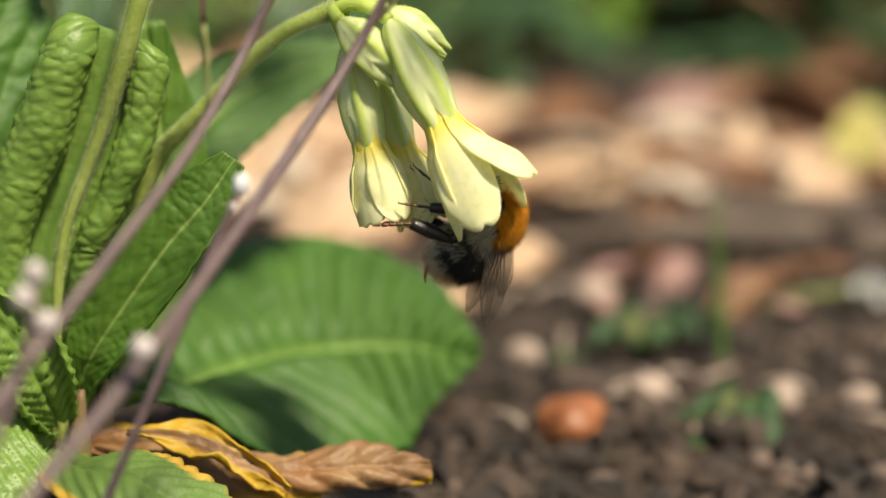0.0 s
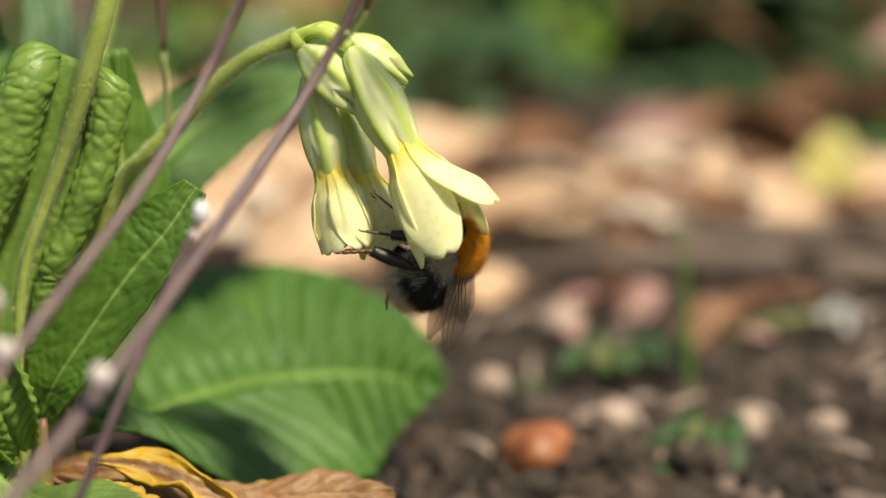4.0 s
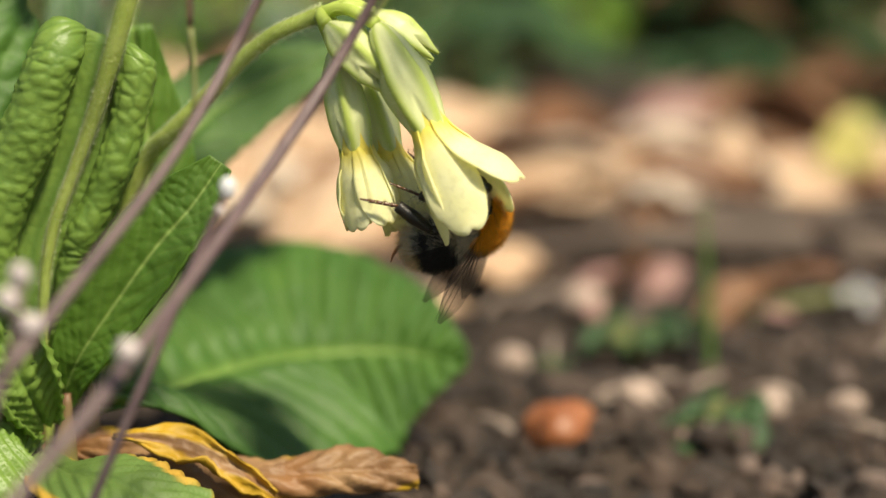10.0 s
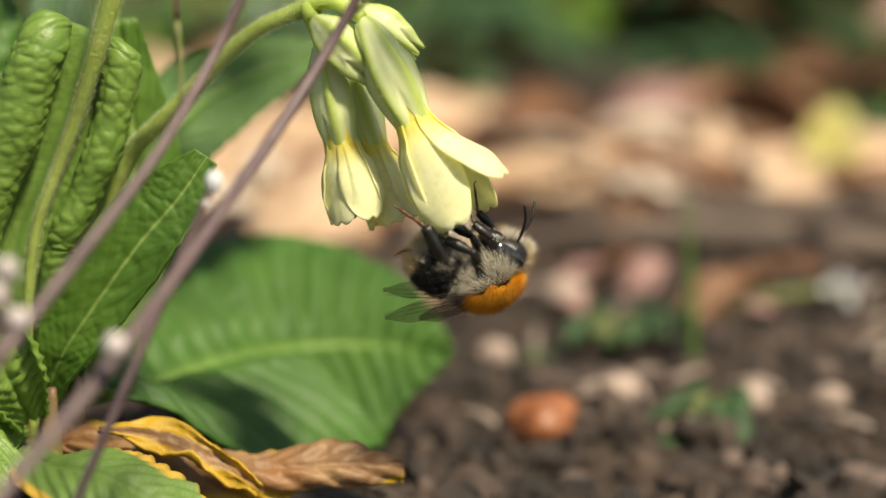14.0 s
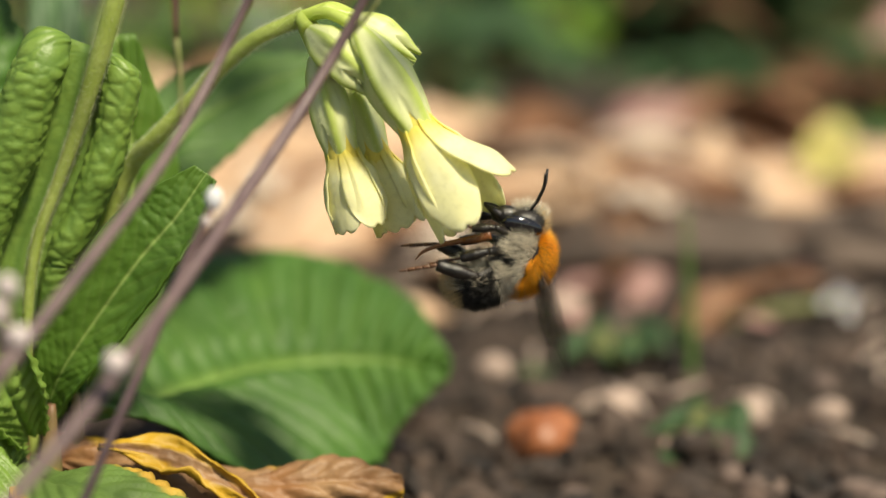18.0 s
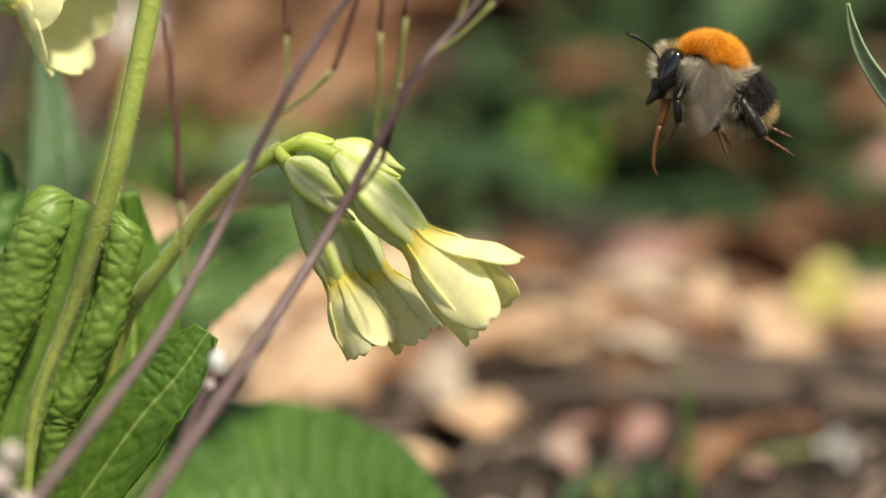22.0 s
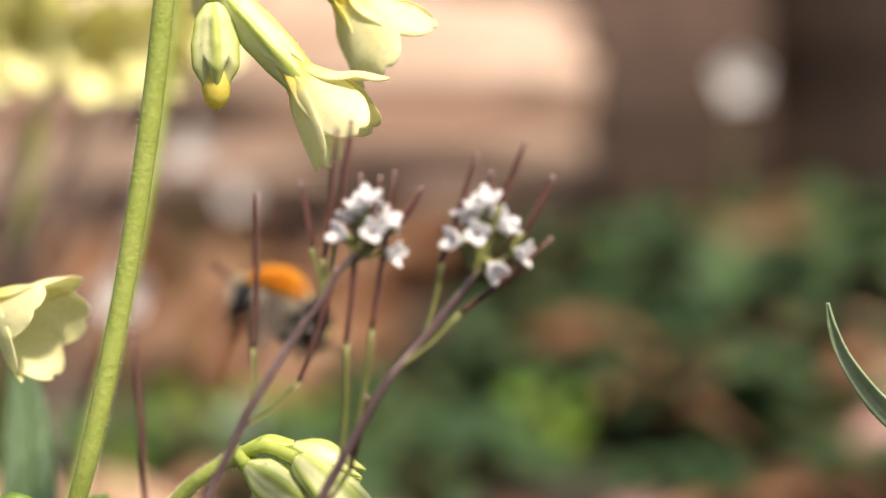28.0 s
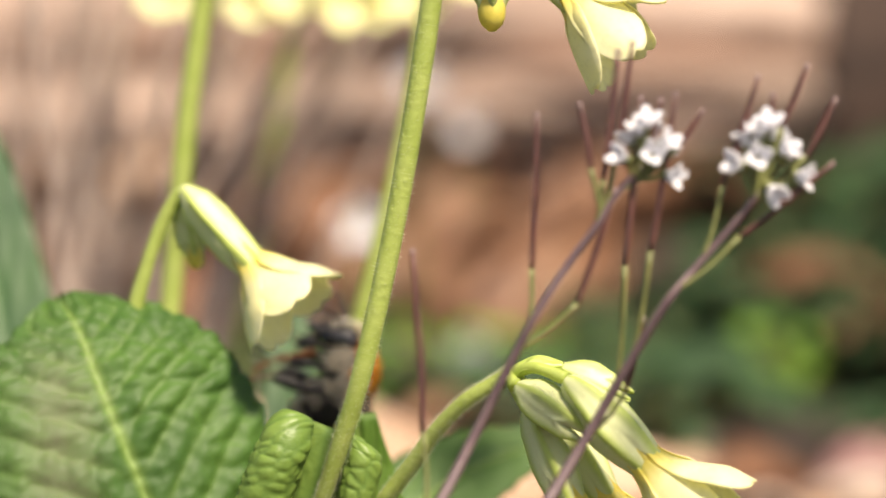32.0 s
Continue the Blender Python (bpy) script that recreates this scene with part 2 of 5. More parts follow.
def tube(points, radii, sides=10, count=None, wobble=0.0):
    """A round stem along a line, closed at both ends."""
    count = count or max(2, len(points) * 4)
    line = curve(points, count) if len(points) > 2 else np.linspace(points[0], points[1], count)
    r = spread(radii, count)
    if wobble:
        r = r * (1 + wobble * np.sin(np.arange(count) * 2.1) * np.sin(np.arange(count) * 0.7 + 1))
    t = unit(np.gradient(line, axis=0))
    side = np.cross(t, (0.31, 0.87, 0.38))
    side = unit(side)
    other = np.cross(t, side)
    a = np.linspace(0, 2 * np.pi, sides, endpoint=False)
    v = line[:, None] + r[:, None, None] * (np.cos(a)[None, :, None] * side[:, None] + np.sin(a)[None, :, None] * other[:, None])
    v = v.reshape(-1, 3)
    f = grid_faces(count, sides, True)
    f.append(list(range(sides))[::-1])
    f.append([(count - 1) * sides + k for k in range(sides)])
    return v, f, None


def ball(centre, radii, rings=14, sides=20, rough=0.0, seed=0.0, shape=None):
    """A rounded body with poles along x."""
    th = np.linspace(0.02, np.pi - 0.02, rings)
    ph = np.linspace(0, 2 * np.pi, sides, endpoint=False)
    d = np.stack([np.cos(th)[:, None] * np.ones(sides), np.sin(th)[:, None] * np.cos(ph), np.sin(th)[:, None] * np.sin(ph)], -1).reshape(-1, 3)
    k = np.ones(len(d))
    if rough:
        k += rough * np.array([noise.noise(Vector(q * 1.7 + seed)) + 0.4 * noise.noise(Vector(q * 4.3 + seed)) for q in d])
    v = np.array(centre) + d * np.array(radii) * k[:, None]
    if shape:
        v = shape(v)
    f = grid_faces(rings, sides, True)
    f.append(list(range(sides))[::-1])
    f.append([(rings - 1) * sides + q for q in range(sides)])
    return v, f, None


def joined(*parts):
    v, f, p, at = [], [], [], 0
    for q in parts:
        v.append(q[0])
        f += [[i + at for i in face] for face in q[1]]
        p.append(np.zeros(len(q[0])) if q[2] is None else q[2])
        at += len(q[0])
    return np.vstack(v), f, np.concatenate(p)


def spikes(roots, ways, lengths, radius, droop=0.0, seed=0):
    """Many fine hairs, each a slim bent three-sided spike."""
    rng = np.random.default_rng(seed)
    roots, ways = np.asarray(roots, float), unit(ways)
    side = unit(np.cross(ways, rng.normal(size=ways.shape)))
    other = np.cross(ways, side)
    lengths = np.asarray(lengths, float).reshape(-1, 1) * np.ones((len(roots), 1))
    bend = side * lengths * rng.uniform(-0.25, 0.25, (len(roots), 1)) + np.array((0, 0, -1.0)) * droop * lengths
    rows = []
    for along, width in ((0.0, 1.0), (0.55, 0.75)):
        mid = roots + ways * lengths * along + bend * along ** 2
        for k in range(3):
            a = k * 2.0944
            rows.append(mid + (side * math.cos(a) + other * math.sin(a)) * radius * width)
    rows.append(roots + ways * lengths + bend)
    v = np.stack(rows, 1).reshape(-1, 3)
    base = np.arange(len(roots))[:, None] * 7
    quads = np.concatenate([base + np.array([k, (k + 1) % 3, 3 + (k + 1) % 3, 3 + k]) for k in range(3)])
    tris = np.concatenate([base + np.array([3 + k, 3 + (k + 1) % 3, 6]) for k in range(3)])
    return v, quads.tolist() + tris.tolist(), None


def blade(spine, widths, normal, rows=70, cols=33, veins=13, relief=0.5, fold=0.0, curl=0.0, flat=0.6, wave=0.0, seed=0.0,
          teeth=0.0, slant=0.45, thick=0.35, edge=None, crinkle=0.35, one_sided=0.0, quilt=0.55, vein_pale=0.45, smooth_rim=0.0):
    """A leaf blade: midrib line, half widths, facing; side veins with quilted bulges; margins folded (degrees) and rolled (degrees)."""
    line = curve(spine, rows)
    w = spread(widths, rows) if len(widths) < 4 else np.interp(np.linspace(0, 1, rows), np.linspace(0, 1, len(widths)), widths)
    k = np.array([0.25, 0.5, 0.25])
    w[1:-1] = np.convolve(w, k, "valid")
    t = unit(np.gradient(line, axis=0))
    nrm = np.array(normal, float)
    nrm = nrm if nrm.ndim == 2 else nrm[None]
    nrm = np.stack([spread(nrm[:, c], rows) for c in range(3)], 1) if len(nrm) > 1 else np.repeat(nrm, rows, 0)
    side = unit(np.cross(t, nrm))
    up = np.cross(side, t)
    v = np.linspace(-1, 1, cols)
    av, mid = np.abs(v), cols // 2
    sm = np.clip((av - flat) / max(1e-6, 1 - flat), 0, 1)
    u = np.linspace(0, 1, rows)
    phi = np.radians(fold) + np.radians(curl) * sm
    if one_sided:
        phi = phi * np.where(v * one_sided > 0, 1, 0.15)
    dx, dz = np.cos(phi) * np.sign(v + 1e-12), np.sin(phi)
    step = 2 / (cols - 1)
    x, z = np.zeros(cols), np.zeros(cols)
    for j in range(mid + 1, cols):
        x[j] = x[j - 1] + 0.5 * (dx[j] + np.cos(phi[j - 1])) * step
        z[j] = z[j - 1] + 0.5 * (dz[j] + np.sin(phi[j - 1])) * step
    for j in range(mid - 1, -1, -1):
        x[j] = x[j + 1] - 0.5 * (np.cos(phi[j]) + np.cos(phi[j + 1])) * step
        z[j] = z[j + 1] + 0.5 * (np.sin(phi[j]) + np.sin(phi[j + 1])) * step
    local = np.stack([-np.sin(phi) * np.sign(v + 1e-12), np.cos(phi)], -1)
    phase = veins * (u[:, None] - slant * av[None, :] * 0.5)
    ridge = np.abs(np.sin(np.pi * phase)) ** 0.7
    dist = np.abs((phase + 0.5) % 1 - 0.5) / veins
    rib = np.exp(-(av / 0.034) ** 2)[None, :] * np.ones((rows, 1))
    bulge = relief * (ridge * np.clip(av * 5, 0, 1)[None, :] - 0.6) * (1 - smooth_rim * np.clip((av - 0.75) / 0.25, 0, 1))[None, :]
    rough = np.zeros((rows, cols))
    span = float(np.sum(np.linalg.norm(np.diff(line, axis=0), axis=1)))
    if crinkle or wave:
        for i in range(rows):
            for j in range(cols):
                q = Vector((u[i] * span * quilt, v[j] * w[i] * quilt * 0.8, seed))
                n1 = abs(noise.noise(q)) ** 0.5 + 0.45 * abs(noise.noise(q * 2.1)) ** 0.5
                rough[i, j] = crinkle * (n1 - 0.6) + wave * noise.noise(Vector((u[i] * 3.1 + seed, v[j] * 1.3, seed * 2))) * (0.4 + av[j])
    height = bulge + rough - rib * relief * 0.4
    rim = 1 + teeth * np.sin(np.arange(rows) * 2.2 + seed)[:, None] * (av[None, :] > 0.93) * 0.06
    pts = (line[:, None] + side[:, None] * (w[:, None] * x[None, :] * rim)[..., None] + up[:, None] * (w[:, None] * z[None, :])[..., None]
           + (side[:, None] * local[None, :, :1] + up[:, None] * local[None, :, 1:]) * height[..., None])
    pale = np.clip(np.exp(-(dist * veins / 0.10) ** 2) * vein_pale * np.clip(av * 6, 0, 1) * np.clip(1.2 - av, 0, 1) + rib, 0, 1)
    if edge:
        wob = np.array([[noise.noise(Vector((u[i] * 6, v[j] * 2, seed + 9))) for j in range(cols)] for i in range(rows)])
        pale = np.clip((av[None, :] + 0.35 * wob - edge) * 6, 0, 1) * np.ones((rows, 1))
    top = pts.reshape(-1, 3)
    under = (pts - (side[:, None] * local[None, :, :1] + up[:, None] * local[None, :, 1:]) * thick).reshape(-1, 3)
    f = grid_faces(rows, cols)
    n = rows * cols
    f2 = [[q[3] + n, q[2] + n, q[1] + n, q[0] + n] for q in f]
    rim_loop = list(range(cols)) + [i * cols + cols - 1 for i in range(1, rows)] + [(rows - 1) * cols + j for j in range(cols - 2, -1, -1)] + [i * cols for i in range(rows - 2, 0, -1)]
    f3 = [[rim_loop[i], rim_loop[i - 1], rim_loop[i - 1] + n, rim_loop[i] + n] for i in range(len(rim_loop))]
    return np.vstack([top, under]), f + f2 + f3, np.concatenate([pale.ravel(), pale.ravel()])


def rolled_blade(spine, floor, left, right, normal, rows=200, cols=150, turn=300.0, dome=0.27, cell=(1.3, 1.45), thick=0.3, seed=0.0):
    """A young leaf: trough of half width floor along the spine, both margins rolled up into tubes of radius left and right, quilted all over."""
    line = curve(spine, rows)
    a, rl, rr = spread(floor, rows), spread(left, rows), spread(right, rows)
    k = np.ones(9) / 9
    a, rl, rr = (np.convolve(np.pad(q, 4, "edge"), k, "valid") for q in (a, rl, rr))
    t = unit(np.gradient(line, axis=0))
    side = unit(np.cross(t, np.repeat(np.array(normal, float)[None], rows, 0)))
    up = np.cross(side, t)
    span = np.concatenate([[0], np.cumsum(np.linalg.norm(np.diff(line, axis=0), axis=1))])
    v = np.linspace(-1, 1, cols)
    pts, low, pale = np.zeros((rows, cols, 3)), np.zeros((rows, cols, 3)), np.zeros((rows, cols))
    for i in range(rows):
        for j in range(cols):
            g, s = abs(v[j]), (1 if v[j] > 0 else -1)
            r = rr[i] if s > 0 else rl[i]
            if g < 0.3:
                x, z, th = g / 0.3 * a[i], 0.0, 0.0
                arc = x
            else:
                th = radians(turn) * (g - 0.3) / 0.7
                x, z = a[i] + r * math.sin(th), r * (1 - math.cos(th))
                arc = a[i] + r * th
            n = side[i] * (-math.sin(th) * s) + up[i] * math.cos(th)
            f = noise.voronoi(Vector((span[i] / cell[0], arc * s / cell[1], seed)))[0]
            h = min(1.0, (f[1] - f[0]) * 1.5) ** 0.6 * dome
            h = -h if g > 0.3 else h * (g / 0.3)
            grain = 0.25 * noise.noise(Vector((span[i] * 0.22, arc * s * 0.22, seed + 3)))
            pts[i, j] = line[i] + side[i] * (x * s) + up[i] * z + n * (h + grain)
            low[i, j] = pts[i, j] - n * thick
            # midrib and cell borders take the third tone; at borders it paints crease shade
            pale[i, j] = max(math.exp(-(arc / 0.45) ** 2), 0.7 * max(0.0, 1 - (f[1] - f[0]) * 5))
    f = grid_faces(rows, cols)
    n = rows * cols
    f2 = [[q[3] + n, q[2] + n, q[1] + n, q[0] + n] for q in f]
    return np.vstack([pts.reshape(-1, 3), low.reshape(-1, 3)]), f + f2, np.concatenate([pale.ravel(), pale.ravel()])


def mesh_of(name, geo, mat, smooth=True):
    v, f, pale = geo
    me = bpy.data.meshes.new(name)
    me.from_pydata((np.asarray(v) * 0.001).tolist(), [], f)
    if pale is not None:
        at = me.attributes.new("pale", "FLOAT", "POINT")
        at.data.foreach_set("value", np.asarray(pale, np.float32))
    if smooth:
        me.polygons.foreach_set("use_smooth", np.ones(len(me.polygons), bool))
    me.materials.append(mat)
    me.update()
    return me


def thing(name, base, label, category, group="", kind=""):
    """An Empty at a thing's base (mm); its parts are built in world millimetres and hung under it."""
    ob = new(name)
    ob.empty_display_size = 0.005
    ob.location = Vector(base) * 0.001
    return tagged(ob, label, category, group, kind)


def origin(ob):
    o = Vector((0, 0, 0))
    while ob:
        o = o + ob.location
        ob = ob.parent
    return o


def part(name, geo, mat, parent, label="", smooth=True, local=False):
    """One mesh under a thing or part. local: built about its parent's own origin."""
    if not local:
        shift = np.array(origin(parent)) * 1000
        geo = (np.asarray(geo[0]) - shift, geo[1], geo[2])
    ob = new(name, mesh_of(name, geo, mat, smooth))
    ob.parent = parent
    return tagged(ob, label)


def single(name, geo, mat, label, category, group="", kind="", smooth=True):
    """A thing of one mesh, its origin at the foot of its own bounds."""
    v = np.asarray(geo[0])
    base = np.array([v[:, 0].mean(), v[:, 1].mean(), v[:, 2].min()])
    ob = new(name, mesh_of(name, (v - base, geo[1], geo[2]), mat, smooth))
    ob.location = Vector(base) * 0.001
    return tagged(ob, label, category, group, kind)


# ---- ground ----


def ground_height(x, y):
    """Height in mm: a mound under the plant, a low bank before the log, small humps."""
    x, y = np.asarray(x, float), np.asarray(y, float)
    h = 17 * np.exp(-(((x + 42) / 42) ** 2 + ((y - 8) / 40) ** 2) ** 1.3)
    h = h + 45 / (1 + np.exp(-(y - 650) / 40)) * np.exp(-np.clip(y - 900, 0, None) / 2000)
    h = h + 1.6 * np.sin(x / 23 + 1) * np.sin(y / 31) + 0.9 * np.sin(x / 9.1 + y / 13) + 2.5 * np.sin(x / 90 + y / 70)
    return h


def build_ground():
    s = np.linspace(-1, 1, 260)
    far = np.sinh(s * 11.5) / np.sinh(11.5) * 300000
    gx = np.sort(np.concatenate([far, np.linspace(-160, 200, 150)]))
    gy = np.sort(np.concatenate([far, np.linspace(-120, 900, 260)]))
    xx, yy = np.meshgrid(gx, gy, indexing="ij")
    zz = ground_height(xx, yy)
    zz[(np.abs(xx) > 4000) | (np.abs(yy) > 4000)] *= 0.2
    v = np.stack([xx, yy, zz], -1).reshape(-1, 3)
    ob = new("ground", mesh_of("ground", (v, [q[::-1] for q in grid_faces(len(gx), len(gy))], None), M_SOIL))
    ob.data.flip_normals()
    tagged(ob, "dark brown humus soil with uneven humps", "ground", kind="structure")


build_ground()


def build_crumbs():
    rng = np.random.default_rng(4)
    base = [ball((0, 0, 0), (1, 1, 0.75), 5, 6, 0.9, k * 3.7) for k in range(9)]
    geos = []
    for k in range(5200):
        y = 20 + 330 * rng.random() ** 1.2
        x = rng.uniform(-0.35, 0.5) * (y + 240) * 0.75 + 10
        r = rng.choice([0.8, 1.1, 1.6, 2.4, 3.4], p=[0.3, 0.3, 0.22, 0.13, 0.05]) * rng.uniform(0.7, 1.2)
        b = base[k % 9]
        a = rng.uniform(0, 6.28)
        c, s_ = math.cos(a), math.sin(a)
        v = b[0] @ np.array([[c, s_, 0], [-s_, c, 0], [0, 0, 1]]) * r * rng.uniform(0.35, 1.7, 3)
        geos.append((v + np.array([x, y, ground_height(x, y) + r * 0.25]), b[1], None))
    tagged(new("soil_crumbs", mesh_of("soil_crumbs", joined(*geos), M_CRUMB, False)), "loose crumbs of dark soil and grit", "soil", kind="stuff")


build_crumbs()


# ---- the log and what closes the place behind it ----


def build_log():
    log = thing("fallen_log", (-150, 830, 20), "weathered pale fallen log with a long split, lying behind leaf litter", "log")
    line = curve([(-1500, 850, 98), (-700, 835, 96), (-200, 822, 95), (60, 820, 92), (140, 826, 88)], 120)
    ang = np.linspace(0, 2 * np.pi, 90, endpoint=False)
    rr = np.zeros((120, 90))
    for i in range(120):
        for j in range(90):
            q = Vector((line[i][0] / 160, math.cos(ang[j]) * 5, math.sin(ang[j]) * 5))
            rr[i, j] = 84 + 5 * noise.noise(q) + 3.0 * noise.noise(q * 2.7) - 9 * max(0.0, 1 - abs(math.degrees(ang[j]) - 193 - 5 * math.sin(line[i][0] / 60)) / 6) * (0.5 + 0.5 * math.sin(line[i][0] / 85))
    v = np.stack([line[:, 0, None] + 0 * rr, line[:, 1, None] + rr * np.cos(ang), line[:, 2, None] + rr * np.sin(ang)], -1).reshape(-1, 3)
    part("trunk", (v, grid_faces(120, 90, True), None), M_LOG, log)
    xs, turns = np.linspace(0, 1, 40), np.radians(np.linspace(78, 258, 60))
    sheet = np.zeros((40, 60, 3))
    for i in range(40):
        for j in range(60):
            left = 66 + 26 * noise.noise(Vector((turns[j] * 2.2, 3.1, 0))) + 9 * noise.noise(Vector((turns[j] * 9, 1.7, 0)))
            x = left + (139 - left) * xs[i]
            r = 95 + 2.5 * noise.noise(Vector((x / 14, turns[j] * 6, 5))) + 1.2 * noise.noise(Vector((x / 5, turns[j] * 18, 8))) - 4 * (xs[i] < 0.03)
            sheet[i, j] = (x, 826 + r * math.cos(turns[j]), 89 + r * math.sin(turns[j]))
    part("bark", (sheet.reshape(-1, 3), grid_faces(40, 60), None), M_LOG_BARK, log, "dark brown bark left on the log's end")
    end = ball((140, 826, 88), (5, 84, 84), 8, 40, 0.03)
    part("sawn_end", end, M_LOG_END, log, "brown rough sawn end")
    for k, (x, z, w) in enumerate(((-60, 120, 90), (50, 60, 60), (-260, 70, 120), (20, 150, 60), (10, 88, 55), (-50, 66, 60), (55, 112, 34), (-90, 100, 50))):
        y = 826 - math.sqrt(max(1, 84 ** 2 - (z - 94) ** 2)) - 3
        part("bark_flake", ball((x, y, z), (w, 6, 9), 9, 12, 0.35, k * 2.3), M_LOG_BARK if k % 2 else M_LOG, log, "loose flake of bark")


build_log()


def build_stump():
    stump = thing("tree_trunk", (250, 908, 30), "dark furrowed tree trunk standing beside the log", "tree trunk")
    geo = tube([(250, 908, 0), (246, 909, 300), (243, 910, 900), (240, 912, 2500)], [118, 96, 90, 82], 40, 60, 0.03)
    part("trunk", geo, M_BARK, stump)
    for k in range(4):
        a = k * 0.8 - 1.0
        part("root", tube([(250 + 60 * math.cos(a), 908 + 60 * math.sin(a), 70), (250 + 120 * math.cos(a), 908 + 120 * math.sin(a), 45), (250 + 190 * math.cos(a), 908 + 190 * math.sin(a), 30)], [40, 26, 10], 12), M_BARK, stump)


build_stump()

# ---- litter and weeds on the ground ----


def dry_leaf_geo(length, width, seed, bend=10.0):
    rng = np.random.default_rng(seed)
    spine = [(-length / 2, 0, rng.uniform(0, 4)), (-length / 5, rng.uniform(-3, 3), bend * 0.6), (length / 5, rng.uniform(-3, 3), bend), (length / 2, 0, rng.uniform(0, 6))]
    return blade(spine, [1, width * 0.7, width, width * 0.85, width * 0.5, 0.8], (0, 0, 1), 30, 15, 8, 0.8, fold=rng.uniform(-35, 25),
                 curl=rng.uniform(-90, 90), flat=0.4, wave=3.0, seed=seed * 1.7, teeth=1, thick=0.4)


def dry_leaf(name, length, width, seed, mat, label):
    """A fallen leaf in two parts: curled blade and the bit of stalk on it."""
    ob = thing(name, (0, 0, 0), label, "fallen leaf" if name == "yellow_leaf" else "dry leaf", "fallen leaves")
    v, f, pale = dry_leaf_geo(length, width, seed)
    low = v[:, 2].min()
    part("blade", (v - np.array([0, 0, low]), f, pale), mat, ob)
    root = v[: len(v) // 2].reshape(30, 15, 3)[0, 7] - np.array([0, 0, low])
    part("leaf_stalk", tube([root + np.array([1.5, 0, 0]), root + np.array([-3.5, 0.8, 0.6]), root + np.array([-8, 2.2, 0.2])], [0.5, 0.42, 0.5], 6, 8), M_STRAW, ob, "thin dry leaf stalk")
    return ob


def build_litter():
    rng = np.random.default_rng(11)
    kinds = []
    for k in range(7):
        mat = (M_DRY, M_DRY_RED, M_DRY, M_DRY_PINK, M_DRY, M_DRY_RED, M_DRY_PALE)[k]
        label = ("curled tan dry leaf lying on the soil", "rust-brown dry leaf lying on the soil", "pale tan dry leaf lying on the soil",
                 "pinkish faded dry leaf lying on the soil", "crumpled tan dry leaf lying on the soil", "dark rust-brown dry leaf on the litter", "bleached whitish dry leaf on the litter")[k]
        kinds.append(dry_leaf("dry_leaf", rng.uniform(38, 60), rng.uniform(11, 18), k + 1, mat, label))
    spots = [(14, 262, 6, 20, 0.95), (50, 258, 2, -35, 0.9), (88, 275, 4, 12, 0.9), (-12, 270, 4, 40, 1.1), (112, 262, 1, 70, 0.9), (10, 232, 0, 5, 1.0),
             (44, 222, 5, 160, 0.8), (54, 318, 3, 15, 1.15), (62, 212, 2, 30, 0.9), (128, 250, 0, 35, 0.9), (-36, 245, 2, 10, 1.2), (-66, 262, 0, 80, 1.3),
             (-20, 200, 2, 50, 0.9), (140, 300, 4, 10, 1.2), (22, 300, 1, 110, 1.0), (85, 232, 1, 95, 0.8), (-100, 300, 4, 20, 1.2), (8, 160, 4, 60, 0.6), (-6, 128, 2, 20, 0.5)]
    for x, y, k, a, s in spots:
        m = pose(x / 1000, y / 1000, float(ground_height(x, y)) / 1000 + 0.001, rng.uniform(-14, 14), rng.uniform(-14, 14), a)
        copy_thing(kinds[k], m).scale = (s, s, s)
    for i in range(190):  # broken small leaves between the large ones
        y = rng.uniform(196, 345)
        x = rng.uniform(-0.2, 0.36) * (y + 250) - 6
        k = int(rng.choice([0, 1, 2, 3, 4, 5, 6], p=[0.14, 0.2, 0.12, 0.08, 0.12, 0.16, 0.18]))
        s = rng.uniform(0.3, 0.7)
        m = pose(x / 1000, y / 1000, float(ground_height(x, y)) / 1000 + 0.001, rng.uniform(-65, 65), rng.uniform(-45, 45), rng.uniform(0, 360))
        copy_thing(kinds[k], m).scale = (s, s, s)
    for i in range(22):  # scraps that reach out over the bare soil
        y = rng.uniform(132, 205)
        x = rng.uniform(0.05, 0.36) * (y + 250)
        s = rng.uniform(0.18, 0.4)
        m = pose(x / 1000, y / 1000, float(ground_height(x, y)) / 1000 + 0.001, rng.uniform(-35, 35), rng.uniform(-30, 30), rng.uniform(0, 360))
        copy_thing(kinds[int(rng.choice([1, 3, 5]))], m).scale = (s, s, s)
    for i in range(14):  # darker leaves at the litter's far edge
        x, y = rng.uniform(70, 170), rng.uniform(275, 345)
        m = pose(x / 1000, y / 1000, float(ground_height(x, y)) / 1000 + 0.008, rng.uniform(-40, 40), rng.uniform(-30, 30), rng.uniform(0, 360))
        copy_thing(kinds[(1, 5)[i % 2]], m).scale = (0.7, 0.7, 0.7)
    for i in range(120):  # brown drift against the log
        x, y = rng.uniform(-330, 330), rng.uniform(560, 760)
        k = int(rng.choice([1, 5, 0, 1, 5, 1]))
        s = rng.uniform(0.9, 1.6)
        m = pose(x / 1000, y / 1000, float(ground_height(x, y)) / 1000 + 0.002, rng.uniform(0, 50), rng.uniform(-30, 30), rng.uniform(0, 360))
        copy_thing(kinds[k], m).scale = (s, s, s)
